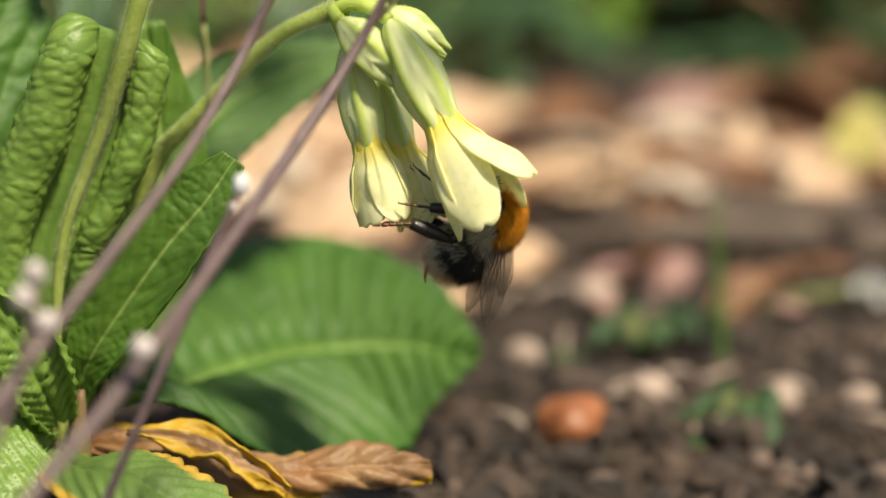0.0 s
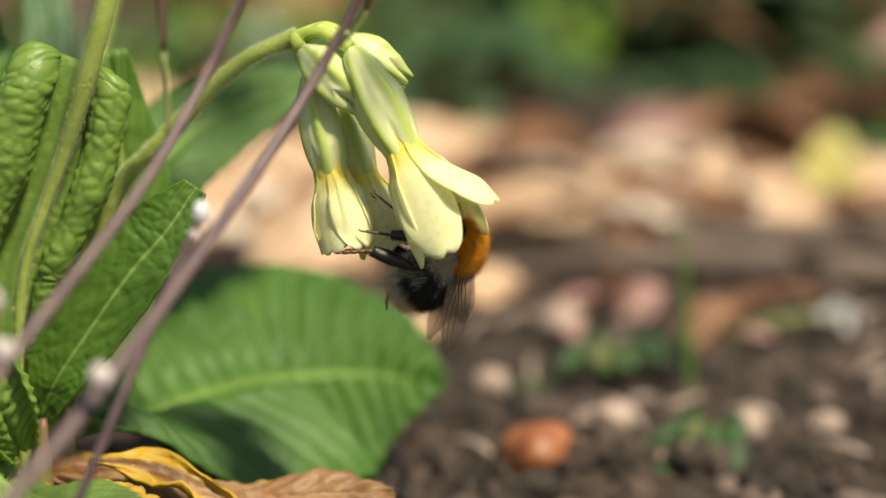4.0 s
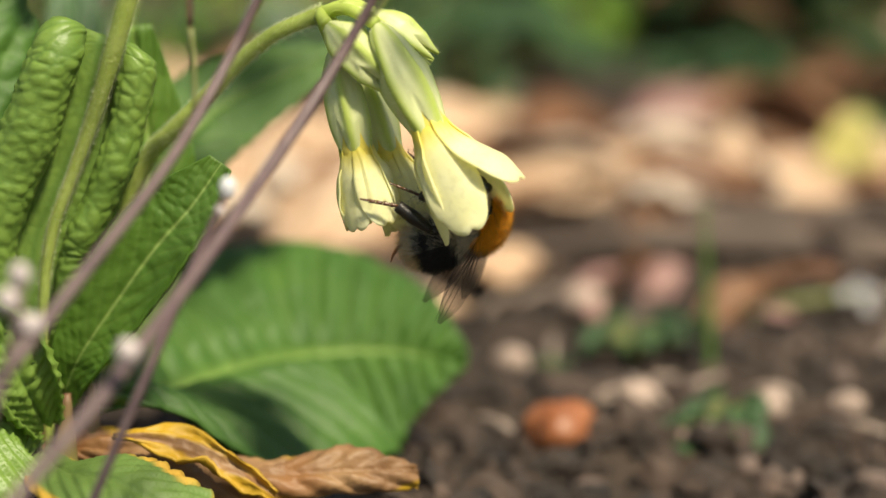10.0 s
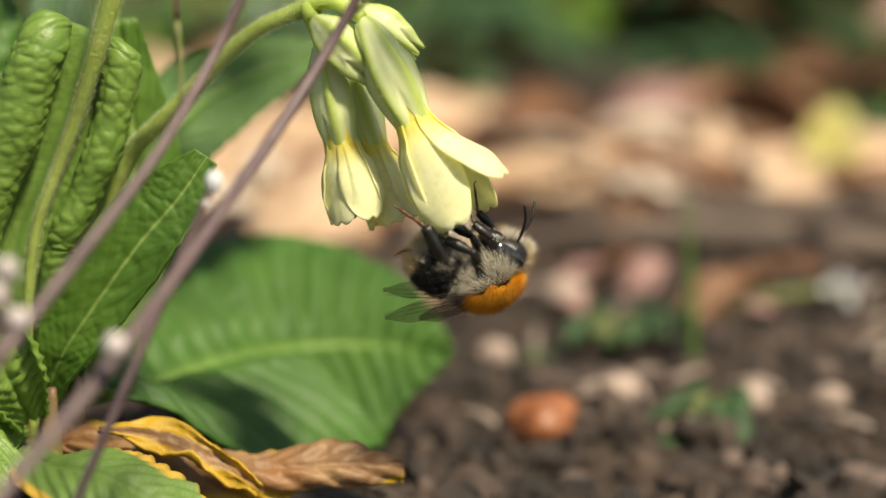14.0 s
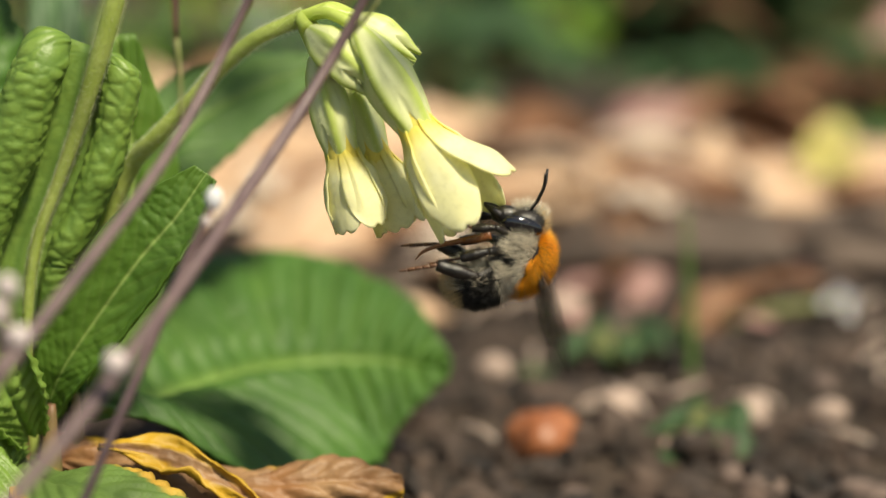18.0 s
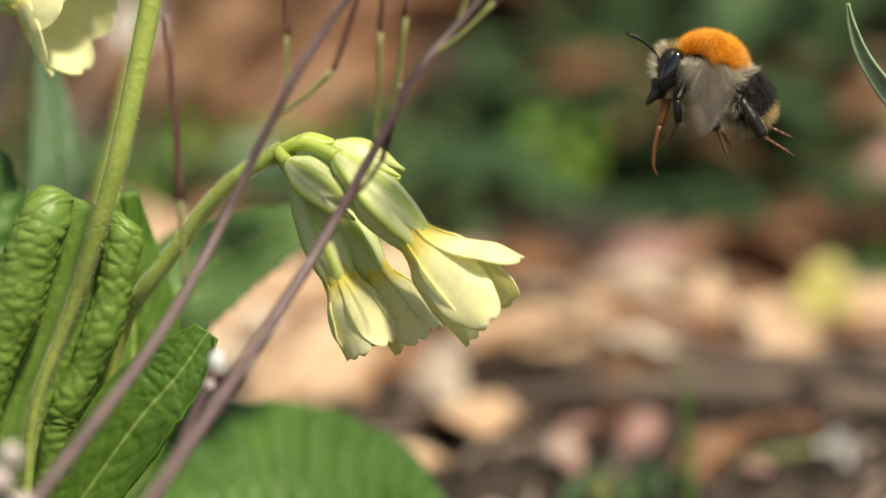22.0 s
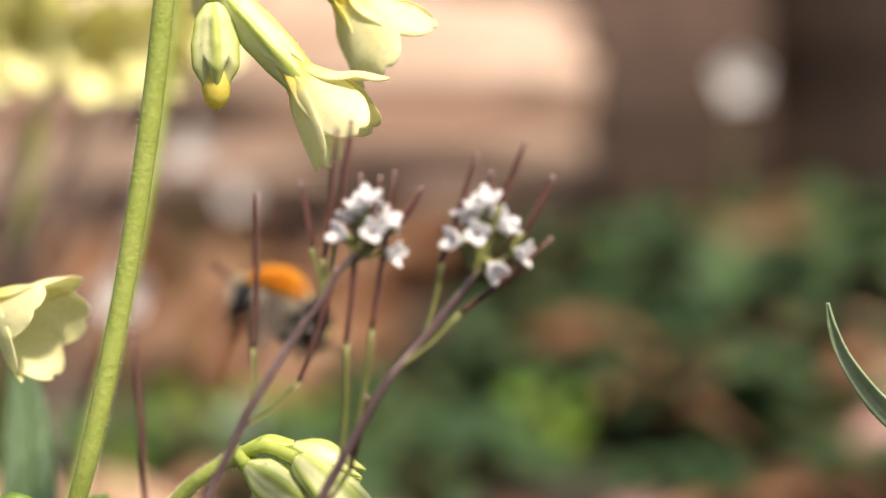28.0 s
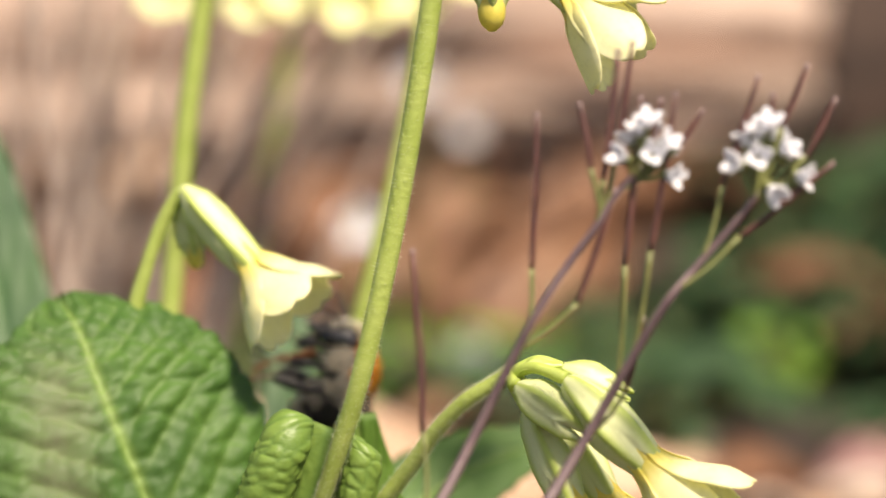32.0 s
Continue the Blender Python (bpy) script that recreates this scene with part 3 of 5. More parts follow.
    for x, y, k, a in ((150, 470, 0, 20), (138, 452, 2, 70), (165, 455, 4, 130), (148, 430, 1, 10), (128, 478, 5, 50), (158, 492, 0, 95), (120, 380, 3, 30)):  # pale leaves on the weeds
        copy_thing(kinds[k], pose(x / 1000, y / 1000, float(ground_height(x, y)) / 1000 + 0.014, rng.uniform(10, 45), rng.uniform(-20, 20), a)).scale = (0.8, 0.8, 0.8)
    for i in range(9):  # rust leaves among the weeds
        x, y = rng.uniform(60, 190), rng.uniform(360, 520)
        m = pose(x / 1000, y / 1000, float(ground_height(x, y)) / 1000 + 0.012, rng.uniform(-40, 40), rng.uniform(-30, 30), rng.uniform(0, 360))
        copy_thing(kinds[(1, 5)[i % 2]], m).scale = (0.8, 0.8, 0.8)
    dry_leaf("yellow_leaf", 17, 6.5, 33, M_YELLOW, "pale yellow fallen leaf tilted up on the litter").matrix_basis = pose(0.0785, 0.266, 0.004, 62, 10, 55)
    for k, ob in enumerate(kinds):
        x, y = (-150 + 22 * k, 330 + 15 * (k % 3))
        ob.matrix_basis = pose(x / 1000, y / 1000, float(ground_height(x, y)) / 1000 + 0.001, 5, -6, 40 * k)


build_litter()


def weed_plant(name, seed, leaves, size, mat, label, rise=18.0):
    rng = np.random.default_rng(seed)
    ob = thing(name, (0, 0, 0), label, "weed", "low weeds")
    for k in range(leaves):
        a = k * 2.4 + rng.uniform(-0.3, 0.3)
        r = size * rng.uniform(0.5, 1.2)
        h = rise * rng.uniform(0.4, 1.1)
        d = np.array([math.cos(a), math.sin(a), 0])
        tip = d * r + np.array([0, 0, h])
        part("petiole", tube([(0, 0, 0), tip * np.array([0.4, 0.4, 0.8]), tip], [0.7, 0.5, 0.5], 6), M_PEDICEL, ob)
        L = size * rng.uniform(0.7, 1.1)
        spine = [tip, tip + d * L * 0.5 + np.array([0, 0, L * 0.15]), tip + d * L + np.array([0, 0, rng.uniform(-0.3, 0.1) * L])]
        w = L * rng.uniform(0.38, 0.55)
        part("leaf", blade(spine, [w * 0.3, w * 0.9, w, w * 0.75, w * 0.15], d * -0.3 + np.array([0, -0.25, 1]), 16, 11, 6, 0.4, fold=12, seed=seed + k, thick=0.3), mat, ob)
    return ob


def build_weeds():
    rng = np.random.default_rng(21)
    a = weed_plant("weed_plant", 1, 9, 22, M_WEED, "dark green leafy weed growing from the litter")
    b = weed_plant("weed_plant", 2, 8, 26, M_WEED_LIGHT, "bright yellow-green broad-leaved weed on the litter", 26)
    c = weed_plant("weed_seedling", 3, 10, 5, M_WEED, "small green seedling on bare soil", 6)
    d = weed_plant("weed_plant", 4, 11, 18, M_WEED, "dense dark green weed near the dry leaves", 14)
    a.matrix_basis, b.matrix_basis = pose(-0.012, 0.40, 0.0), pose(-0.060, 0.47, 0.004, 0, 0, 30)
    c.matrix_basis, d.matrix_basis = pose(0.033, 0.064, 0.0), pose(0.005, 0.36, 0.0, 0, 0, 50)
    for x, y, which, s in ((80, 345, a, 0.8), (70, 372, d, 0.8), (108, 352, a, 0.8), (-40, 380, d, 0.8), (60, 480, a, 0.8), (98, 465, d, 0.9), (-82, 430, b, 0.6), (-105, 450, a, 0.8),
                           (5, 480, d, 0.8), (-38, 455, a, 0.7), (165, 470, d, 1.0), (112, 590, d, 1.3), (128, 620, a, 1.3), (92, 560, a, 0.9), (-130, 480, d, 0.9), (118, 560, a, 1.0),
                           (150, 400, a, 0.7), (-115, 380, d, 0.8), (-160, 430, b, 0.8), (140, 650, a, 1.5), (125, 670, d, 1.3), (110, 640, a, 1.2), (98, 655, a, 1.6), (125, 690, d, 1.9), (70, 680, d, 1.6)):
        m = pose(x / 1000, y / 1000, float(ground_height(x, y)) / 1000, rng.uniform(-8, 8), rng.uniform(-8, 8), rng.uniform(0, 360))
        copy_thing(which, m).scale = (s, s, s)
    b.scale = (0.5, 0.5, 0.5)
    for k in range(40):  # close dark growth between the litter and the log, shade put into its leaf colour
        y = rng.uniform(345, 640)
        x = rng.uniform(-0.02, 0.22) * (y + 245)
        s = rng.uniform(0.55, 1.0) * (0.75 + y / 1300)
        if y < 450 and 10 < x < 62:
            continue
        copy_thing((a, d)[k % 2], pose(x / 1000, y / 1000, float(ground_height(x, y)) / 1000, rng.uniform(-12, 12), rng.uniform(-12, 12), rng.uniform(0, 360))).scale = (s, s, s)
    e = weed_plant("weed_plant", 7, 15, 11, M_WEED_LIGHT, "compact lime-green weed, sunlit look put into its leaf colour", 16)
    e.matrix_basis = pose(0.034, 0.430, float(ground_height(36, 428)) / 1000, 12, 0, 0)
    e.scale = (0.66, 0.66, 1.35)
    for x, y, s in ((104, 300, 0.8), (118, 284, 0.7), (92, 332, 0.9), (128, 316, 0.9), (112, 342, 1.0), (140, 340, 1.0), (74, 338, 0.8), (147, 292, 0.8), (132, 276, 0.7)):
        copy_thing(d, pose(x / 1000, y / 1000, float(ground_height(x, y)) / 1000, 0, 0, rng.uniform(0, 360))).scale = (s, s, s)
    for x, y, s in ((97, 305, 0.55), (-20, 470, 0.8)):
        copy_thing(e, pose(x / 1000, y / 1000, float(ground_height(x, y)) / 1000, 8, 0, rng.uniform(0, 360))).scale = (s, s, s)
    for x, y, s in ((27, 115, 0.95), (15, 106, 0.32), (32, 121, 0.7), (36, 70, 0.7)):
        copy_thing(c, pose(x / 1000, y / 1000, float(ground_height(x, y)) / 1000, 0, 0, rng.uniform(0, 360))).scale = (s, s, s)


build_weeds()


def build_stones():
    rng = np.random.default_rng(5)
    for k, (x, y, r) in enumerate(((43.3, 83.4, 2.7), (24.9, 80, 2.9), (54, 83, 2.3), (9, 104, 2.6), (21, 146, 3.6), (3, 66, 1.6), (30, 62, 1.2))):
        single("stone", ball((x, y, float(ground_height(x, y)) + r * 0.55), (r, r * 0.9, r * 0.8), 9, 12, 0.3, k * 5.1), M_STONE, "pale pinkish rounded pebble on dark soil", "pebble", "pebbles")
    for k in range(44):
        y = 46 + 170 * rng.random() ** 1.3
        x = rng.uniform(-0.02, 0.33) * (y + 245) + 3
        r = rng.choice([1.3, 1.9, 2.8, 4.0], p=[0.35, 0.35, 0.22, 0.08])
        single("soil_clod", ball((x, y, float(ground_height(x, y)) + r * 0.4), (r * rng.uniform(0.9, 1.5), r, r * 0.75), 8, 11, 0.45, k * 3.3), M_CLOD, "pale crumbly clod of dry soil", "clod", "soil clods")
    nut = thing("nut_shell", (14.5, 64, 2), "reddish-brown empty nut husk on the soil", "nut shell")
    part("shell", ball((14.5, 64, 5.0), (4.7, 4.0, 4.2), 14, 18, 0.3, 2.2), M_NUT, nut)
    part("tip", ball((17.4, 63, 2.6), (1.5, 1.2, 1.2), 6, 8, 0.1), M_NUT, nut)
    br = thing("dead_branch", (50, 176, 0), "thin grey-brown dead branch lying on the ground", "branch")
    part("wood", tube([(12, 185, 3), (35, 178, 6), (60, 176, 6), (90, 174, 4), (140, 168, 5)], [1.6, 3.2, 3.4, 3.0, 2.0], 10, 40, 0.12), M_BRANCH, br)
    part("twig", tube([(60, 176, 7), (72, 165, 12), (80, 158, 13)], [1.2, 0.9, 0.5], 7), M_BRANCH, br)
    br = thing("dead_branch", (60, 205, 0), "dark rotting branch lying among dry leaves", "branch")
    part("wood", tube([(20, 214, 3), (55, 205, 5), (100, 200, 5), (150, 203, 3)], [2, 3.5, 3, 2], 10, 40, 0.15), M_BRANCH, br)
    part("twig", tube([(70, 204, 6), (80, 196, 11), (84, 188, 12)], [1.3, 1.0, 0.5], 7), M_BRANCH, br)
    part("bark_strip", tube([(88, 199, 8), (104, 197, 8.6), (118, 198, 7)], [0.8, 1.4, 0.6], 7), M_STRAW, br, "pale strip of loose bark")
    for i in range(26):
        y = 60 + 130 * rng.random()
        x = rng.uniform(-0.05, 0.4) * (y + 240) * 0.6
        a, L = rng.uniform(0, 3.14), rng.uniform(6, 16)
        z = float(ground_height(x, y)) + 0.8
        d = np.array([math.cos(a), math.sin(a), 0.1]) * L / 2
        single("plant_fibre", tube([np.array([x, y, z]) - d, (x + rng.uniform(-1, 1), y, z + 0.8), np.array([x, y, z]) + d], [0.4, 0.5, 0.3], 6), M_STRAW, "thin dry stalk scrap on the soil", "dry stalk", "stalk scraps")


build_stones()


def small_white_flower(name, base, head, size, label):
    ob = thing(name, base, label, "flower", "small white flowers")
    base, head = np.array(base, float), np.array(head, float)
    part("stem", tube([base, (base + head) / 2 + np.array([0, 0, 1.0]), head], [1.1, 1.0, 0.8], 7), M_PEDICEL, ob)
    for k in range(5):
        a = k * 1.2566 + 0.4
        d = np.array([math.cos(a), -0.5, math.sin(a)])
        part("petal", blade([head, head + d * size * 0.5, head + d * size], [size * 0.15, size * 0.4, size * 0.42, size * 0.1], (0, -1, 0.1), 8, 7, 2, 0.05, fold=10, thick=0.15, crinkle=0), M_WHITE, ob)
    part("eye", ball(head + np.array([0, -0.6, 0]), (size * 0.2,) * 3, 6, 8), M_PETAL, ob)


def build_white_flowers():
    small_white_flower("white_flower", (43.7, 143.7, 0), (64.7, 144.2, 4.4), 3.1, "small white flower on a leaning green stem")
    for x, y, z, s in ((-47, 452, 14, 6), (-97, 452, 10, 6), (-70, 558, 88, 7), (124, 700, 110, 9), (-60, 640, 70, 6), (-30, 250, 8, 4), (-62, 300, 62, 6)):
        small_white_flower("white_flower", (x - 3, y + 4, float(ground_height(x, y))), (x, y, z), s, "small white spring flower standing among the litter")
    st = thing("grass_stem", (37.3, 104.4, 0), "single upright green grass stem on bare soil", "grass")
    part("stem", tube([(37.5, 104, 0), (37, 106, 14), (36.5, 108.6, 26)], [0.75, 0.65, 0.25], 8), M_TUFT_STEM, st)


build_white_flowers()


# ---- the oxlip plant: rosette of wrinkled leaves ----
plant = thing("oxlip_plant", (-41, 10, 16), "oxlip rosette with wrinkled green leaves, some still rolled", "plant")


def build_rosette():
    part("leaf", blade([(-41, 9, 19), (-36, 13, 25), (-32.5, 23.3, 22.3), (-24.4, 39.1, 21.2), (-17.1, 53.3, 19.0), (-6.5, 58.0, 18.1), (2.4, 59.1, 16.0)],
                       [1.6, 1.8, 6, 13.5, 18.5, 20.5, 20.6, 19, 15.5, 10, 1.5], [(0.05, -0.6, 0.8), (0.1, -0.64, 0.77)], 160, 65, 23, 2.2, fold=2, curl=-26, flat=0.45, wave=0.5, seed=1.3, slant=0.10, smooth_rim=1.0, crinkle=0.5, quilt=0.3, vein_pale=0.16),
         M_LEAF, plant, "broad flat green leaf with deep side veins")
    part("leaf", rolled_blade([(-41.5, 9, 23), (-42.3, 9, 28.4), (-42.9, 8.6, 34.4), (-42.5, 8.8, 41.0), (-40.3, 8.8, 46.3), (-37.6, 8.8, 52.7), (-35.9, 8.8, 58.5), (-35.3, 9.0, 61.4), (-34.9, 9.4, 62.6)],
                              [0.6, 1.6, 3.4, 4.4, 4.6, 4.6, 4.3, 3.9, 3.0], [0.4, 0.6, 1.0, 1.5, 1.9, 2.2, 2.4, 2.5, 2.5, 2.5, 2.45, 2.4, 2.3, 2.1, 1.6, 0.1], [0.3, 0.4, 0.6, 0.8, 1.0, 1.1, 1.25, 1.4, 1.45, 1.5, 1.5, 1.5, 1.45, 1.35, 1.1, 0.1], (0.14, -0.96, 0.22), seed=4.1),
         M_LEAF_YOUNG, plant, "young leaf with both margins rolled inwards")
    part("leaf", blade([(-40.6, 8, 23), (-38.3, 5.5, 28.8), (-35.3, 4.5, 33.6), (-29.4, 3.0, 41.8), (-25.8, 2.8, 45.9), (-22.6, 3.4, 50.4)], [1.2, 2.2, 3.4, 4.4, 4.9, 4.6, 3.6, 1.4], [(0.25, -0.85, 0.45), (0.2, -0.85, 0.45)],
                       130, 61, 16, 0.07, fold=16, curl=95, flat=0.5, seed=7.7, crinkle=0.25, quilt=0.5, one_sided=1, vein_pale=0.15), M_LEAF_DARK, plant, "half-unrolled darker green leaf")
    part("leaf", blade([(-45, 14, 22), (-49, 14, 38), (-54, 14.5, 52), (-59, 16.5, 63), (-63, 21, 70.5), (-67, 28, 74)], [2, 7, 12, 15, 16.4, 16, 14, 10, 1.5], [(0.3, -0.85, 0.42), (0.2, -0.8, 0.55)],
                       150, 71, 13, 0.7, fold=-4, curl=-24, flat=0.45, wave=0.7, seed=2.9, crinkle=0.9, quilt=0.34, vein_pale=0.25), M_LEAF, plant, "large upright wrinkled green leaf")
    part("leaf", blade([(-38, 16, 24), (-35, 32, 38), (-30, 44, 47), (-22, 50, 52), (-12, 54, 55)], [1.5, 3.5, 6, 6.5, 5, 1.5], [(0.1, -0.75, 0.66), (0.1, -0.6, 0.8)], 60, 25, 14, 0.6, seed=5.1), M_LEAF, plant)
    part("leaf", blade([(-42, 7, 20), (-38.5, -4, 21), (-32, -10, 21.5), (-26, -13, 19), (-21, -15, 15.5)], [1.5, 4, 6, 6, 2], (0.1, -0.5, 0.86), 70, 33, 14, 0.6, fold=-5, curl=-30, flat=0.4, seed=3.3, wave=0.6, edge=0.83), M_YELLOWING, plant, "leaf with yellow-brown withering margin")
    part("leaf", blade([(-42, 6, 22), (-45, -1, 25), (-47, -6, 22), (-48, -12, 15)], [1.5, 5.5, 7, 6, 2], (0.35, -0.7, 0.6), 60, 31, 13, 0.6, seed=8.3, wave=0.5), M_LEAF_YOUNG, plant)
    part("leaf", blade([(-41, 3, 23), (-42, -1, 28), (-44, -2.5, 33), (-48, -4, 38)], [2.0, 4.5, 5, 2.5], (0.25, -0.9, 0.3), 46, 31, 12, 0.5, curl=160, flat=0.55, seed=6.2, crinkle=0.4), M_LEAF_YOUNG, plant, "small curled young leaf")
    part("leaf", blade([(-43, 30, 20), (-44, 48, 45), (-46, 62, 62), (-48, 70, 74)], [2, 3.2, 3.6, 2.6, 1.0], (0.1, -0.9, 0.4), 50, 21, 12, 0.6, seed=9.9), M_LEAF_TEAL, plant, "dark green leaf standing behind the stalks")
    part("leaf", blade([(-60, 35, 18), (-78, 60, 50), (-88, 75, 80), (-94, 85, 96)], [2, 6, 7, 5, 2], (0.1, -0.9, 0.3), 50, 21, 12, 0.6, seed=12.9), M_LEAF_TEAL, plant, "blue-green leaf far back in the rosette")
    part("leaf", blade([(-43, 14, 22), (-50, 20, 44), (-50, 24, 58), (-47, 26, 66)], [2, 3.5, 4, 1.5], (0.2, -0.9, 0.3), 50, 25, 14, 0.6, seed=15.1), M_LEAF_TEAL, plant)
    part("leaf", blade([(-38, 12, 23), (-33, 18, 36), (-32, 21, 48), (-33.5, 22, 62)], [2, 4.5, 5, 2], (0.1, -0.92, 0.3), 50, 25, 14, 0.6, seed=17.1), M_LEAF_DARK, plant)
    for k, (x, y) in enumerate(((-43, 7), (-39.5, 5), (-41, 11), (-37.5, 9), (-44, 11))):
        part("petiole", tube([(x, y, 15), (x * 0.998, y, 20), (x * 0.99, y + 0.3, 26)], [1.7, 1.2, 0.4], 10), M_PETIOLE, plant, "reddish leaf stalk base")
    dead = thing("withered_leaf", (-22, 28, 8), "withered brown leaf with a yellow margin lying under the rosette", "dead leaf")
    part("blade", blade([(-40, 7.5, 19.8), (-31, 6.0, 19.8), (-19.7, 4.5, 17.8), (-10.8, 5, 18.0), (-3.2, 7, 17.2)], [2, 4, 5, 5, 4, 1], (0.05, -0.6, 0.8), 80, 33, 9, 0.7, fold=-12, curl=-80, flat=0.4, wave=2.6, seed=4.4, thick=0.4, edge=0.72), M_DEAD, dead)
    part("torn_strip", blade([(-34, 2.5, 22.0), (-27, 1.8, 21.8), (-22, 1.0, 19.4), (-17.5, 1, 16.4)], [0.8, 1.6, 1.7, 0.6], (0.0, -0.7, 0.7), 40, 13, 5, 0.4, wave=1.6, seed=5.5, curl=60, edge=0.3), M_DEAD, dead, "yellow torn strip")


M_PETIOLE = material("petiole_base", (0.20, 0.09, 0.06), (0.24, 0.22, 0.07), 120, 0.5, 0.3, clear=0.15)
build_rosette()


def hairy_stalk(name, points, radii, parent, hair=0.55, count=1500, seed=0, label=""):
    """A flower stalk with its down."""
    stem = part(name, tube(points, radii, 14, 60, 0.02), M_STALK, parent, label)
    if count:
        rng = np.random.default_rng(seed)
        line, r = curve(points, 400), spread(radii, 400)
        t = unit(np.gradient(line, axis=0))
        side = unit(np.cross(t, (0.31, 0.87, 0.38)))
        other = np.cross(t, side)
        i = rng.integers(0, 400, count)
        a = rng.uniform(0, 6.283, count)
        out = side[i] * np.cos(a)[:, None] + other[i] * np.sin(a)[:, None]
        geo = spikes(line[i] + out * r[i][:, None] * 0.97, out + t[i] * 0.35 + rng.normal(size=(count, 3)) * 0.3, rng.uniform(0.4, 1.1, count) * hair, 0.0075, 0.05, seed)
        part("down", geo, M_STALK_HAIR, stem, "short white down")
    return stem


def bloom(parent, place, way, spin=0.0, spread_deg=16.0, size=1.0, seed=0, bud=False, open_to=None, extra=0.0, petals=6.6, broad=1.0, fat=1.0, tip=True, down=0, flare=1.0):
    """One oxlip flower hanging along its own -z from its origin: ribbed calyx, yellow tube, five notched petals."""
    rng = np.random.default_rng(seed)
    turn = Vector(way).to_track_quat("-Z", "Y") @ Euler((0, 0, radians(spin))).to_quaternion()
    L = (8.5 if bud else 12.0) * size
    rows, cols = 30, 60
    z = np.linspace(0, 1, rows)
    prof = np.interp(z, [0, 0.05, 0.25, 0.55, 0.8, 1], [0.55, 1.1, 1.9, 2.4, 2.45, 2.15 if not bud else 1.2]) * size
    a = np.linspace(0, 2 * np.pi, cols, endpoint=False)
    ribs = np.abs(np.cos(2.5 * a)) ** 5
    tooth = np.abs(np.cos(2.5 * a)) * 0.30
    zz = -z[:, None] * L * (1 - 0.20 + tooth[None, :] * (z ** 2)[:, None])
    rr = prof[:, None] * fat * (0.84 + 0.25 * ribs[None, :] * np.sin(np.pi * np.clip(z * 1.1, 0, 1))[:, None] + 0.05 * np.sin(z * 9 + seed)[:, None])
    rr = rr * (1 + 0.03 * np.array([[noise.noise(Vector((math.cos(q) * 2.2, math.sin(q) * 2.2, w * 5 + seed))) for q in a] for w in z]))
    v = np.stack([rr * np.cos(a), rr * np.sin(a), zz], -1).reshape(-1, 3)
    inner = np.stack([(rr - 0.18) * np.cos(a), (rr - 0.18) * np.sin(a), zz], -1).reshape(-1, 3)
    f = grid_faces(rows, cols, True)
    n = len(v)
    f2 = [[q[3] + n, q[2] + n, q[1] + n, q[0] + n] for q in f]
    last = (rows - 1) * cols
    f3 = [[last + k, last + (k + 1) % cols, last + (k + 1) % cols + n, last + k + n] for k in range(cols)]
    pale = np.repeat((1 - ribs)[None, :] * 0.75, rows, 0).ravel()
    ob = part("flower" if not bud else "flower_bud", (np.vstack([v, inner]), f + f2 + f3, np.concatenate([pale, pale])), M_CALYX, parent, local=True)
    ob.location = Vector(place) * 0.001 - origin(parent)
    if down:
        pick = rng.integers(0, len(v), down)
        out = unit(v[pick] * np.array([1, 1, 0])) + rng.normal(size=(down, 3)) * 0.3 + np.array([0, 0, -0.4])
        part("down", spikes(v[pick], out, rng.uniform(0.15, 0.38, down), 0.014, 0.0, seed), M_STALK_HAIR, ob, "fine pale down", local=True)
    if tip:
        tl = L * 1.02 if not bud else L * 1.08
        tz = np.linspace(0, 1, 14)
        trr = np.interp(tz, [0, 0.4, 0.72, 0.9, 1.0], [1.3, 1.6, 1.75, 1.9, 2.0] if not bud else [1.2, 1.1, 1.45, 1.25, 0.35]) * size
        tv = np.stack([trr[:, None] * np.cos(a), trr[:, None] * np.sin(a), -(0.3 * L + (tl - 0.3 * L + ((1.2 if not bud else 1.5) * size)) * tz)[:, None] * np.ones((1, cols))], -1).reshape(-1, 3)
        tf = grid_faces(14, cols, True)
        if bud:
            tf.append([13 * cols + k for k in range(cols)])
        part("corolla_tube", (tv, tf, None), M_TUBE, ob, "deep yellow corolla tube" if not bud else "closed yellow tip", local=True)
    if not bud:
        first = seed * 0.7
        if open_to:
            aim = turn.inverted() @ Vector(open_to)
            first = math.atan2(aim.y, aim.x)
        for k in range(5):
            az = k * 1.25664 + first
            op = radians(spread_deg * rng.uniform(0.8, 1.2))
            out = np.array([math.cos(az), math.sin(az), 0])
            if open_to:
                op += radians(extra) * max(0.0, (turn @ Vector(out)).dot(Vector(open_to).normalized())) ** 3
            z0 = -(tl + 0.9 * size)
            dr = out * math.sin(op) + np.array([0, 0, -math.cos(op)])
            op2 = op * 0.8 - 0.10
            dr2 = out * math.sin(op2) + np.array([0, 0, -math.cos(op2)])
            Lp = petals * size * (0.8 if open_to and k == 0 else 1.0)
            neck = out * 1.5 * flare * size + np.array([0, 0, z0 + 2.4 * size])
            mouth = out * 1.95 * flare * size + np.array([0, 0, z0 + 0.6 * size])
            shoulder = out * (2.45 * flare + 1.2 * math.sin(op)) * size + np.array([0, 0, z0 - 1.2 * size])
            spine = [neck, mouth, shoulder, shoulder + dr * Lp * 0.45, shoulder + dr * Lp * 0.5 + dr2 * Lp * 0.4]
            rws, cls = 30, 19
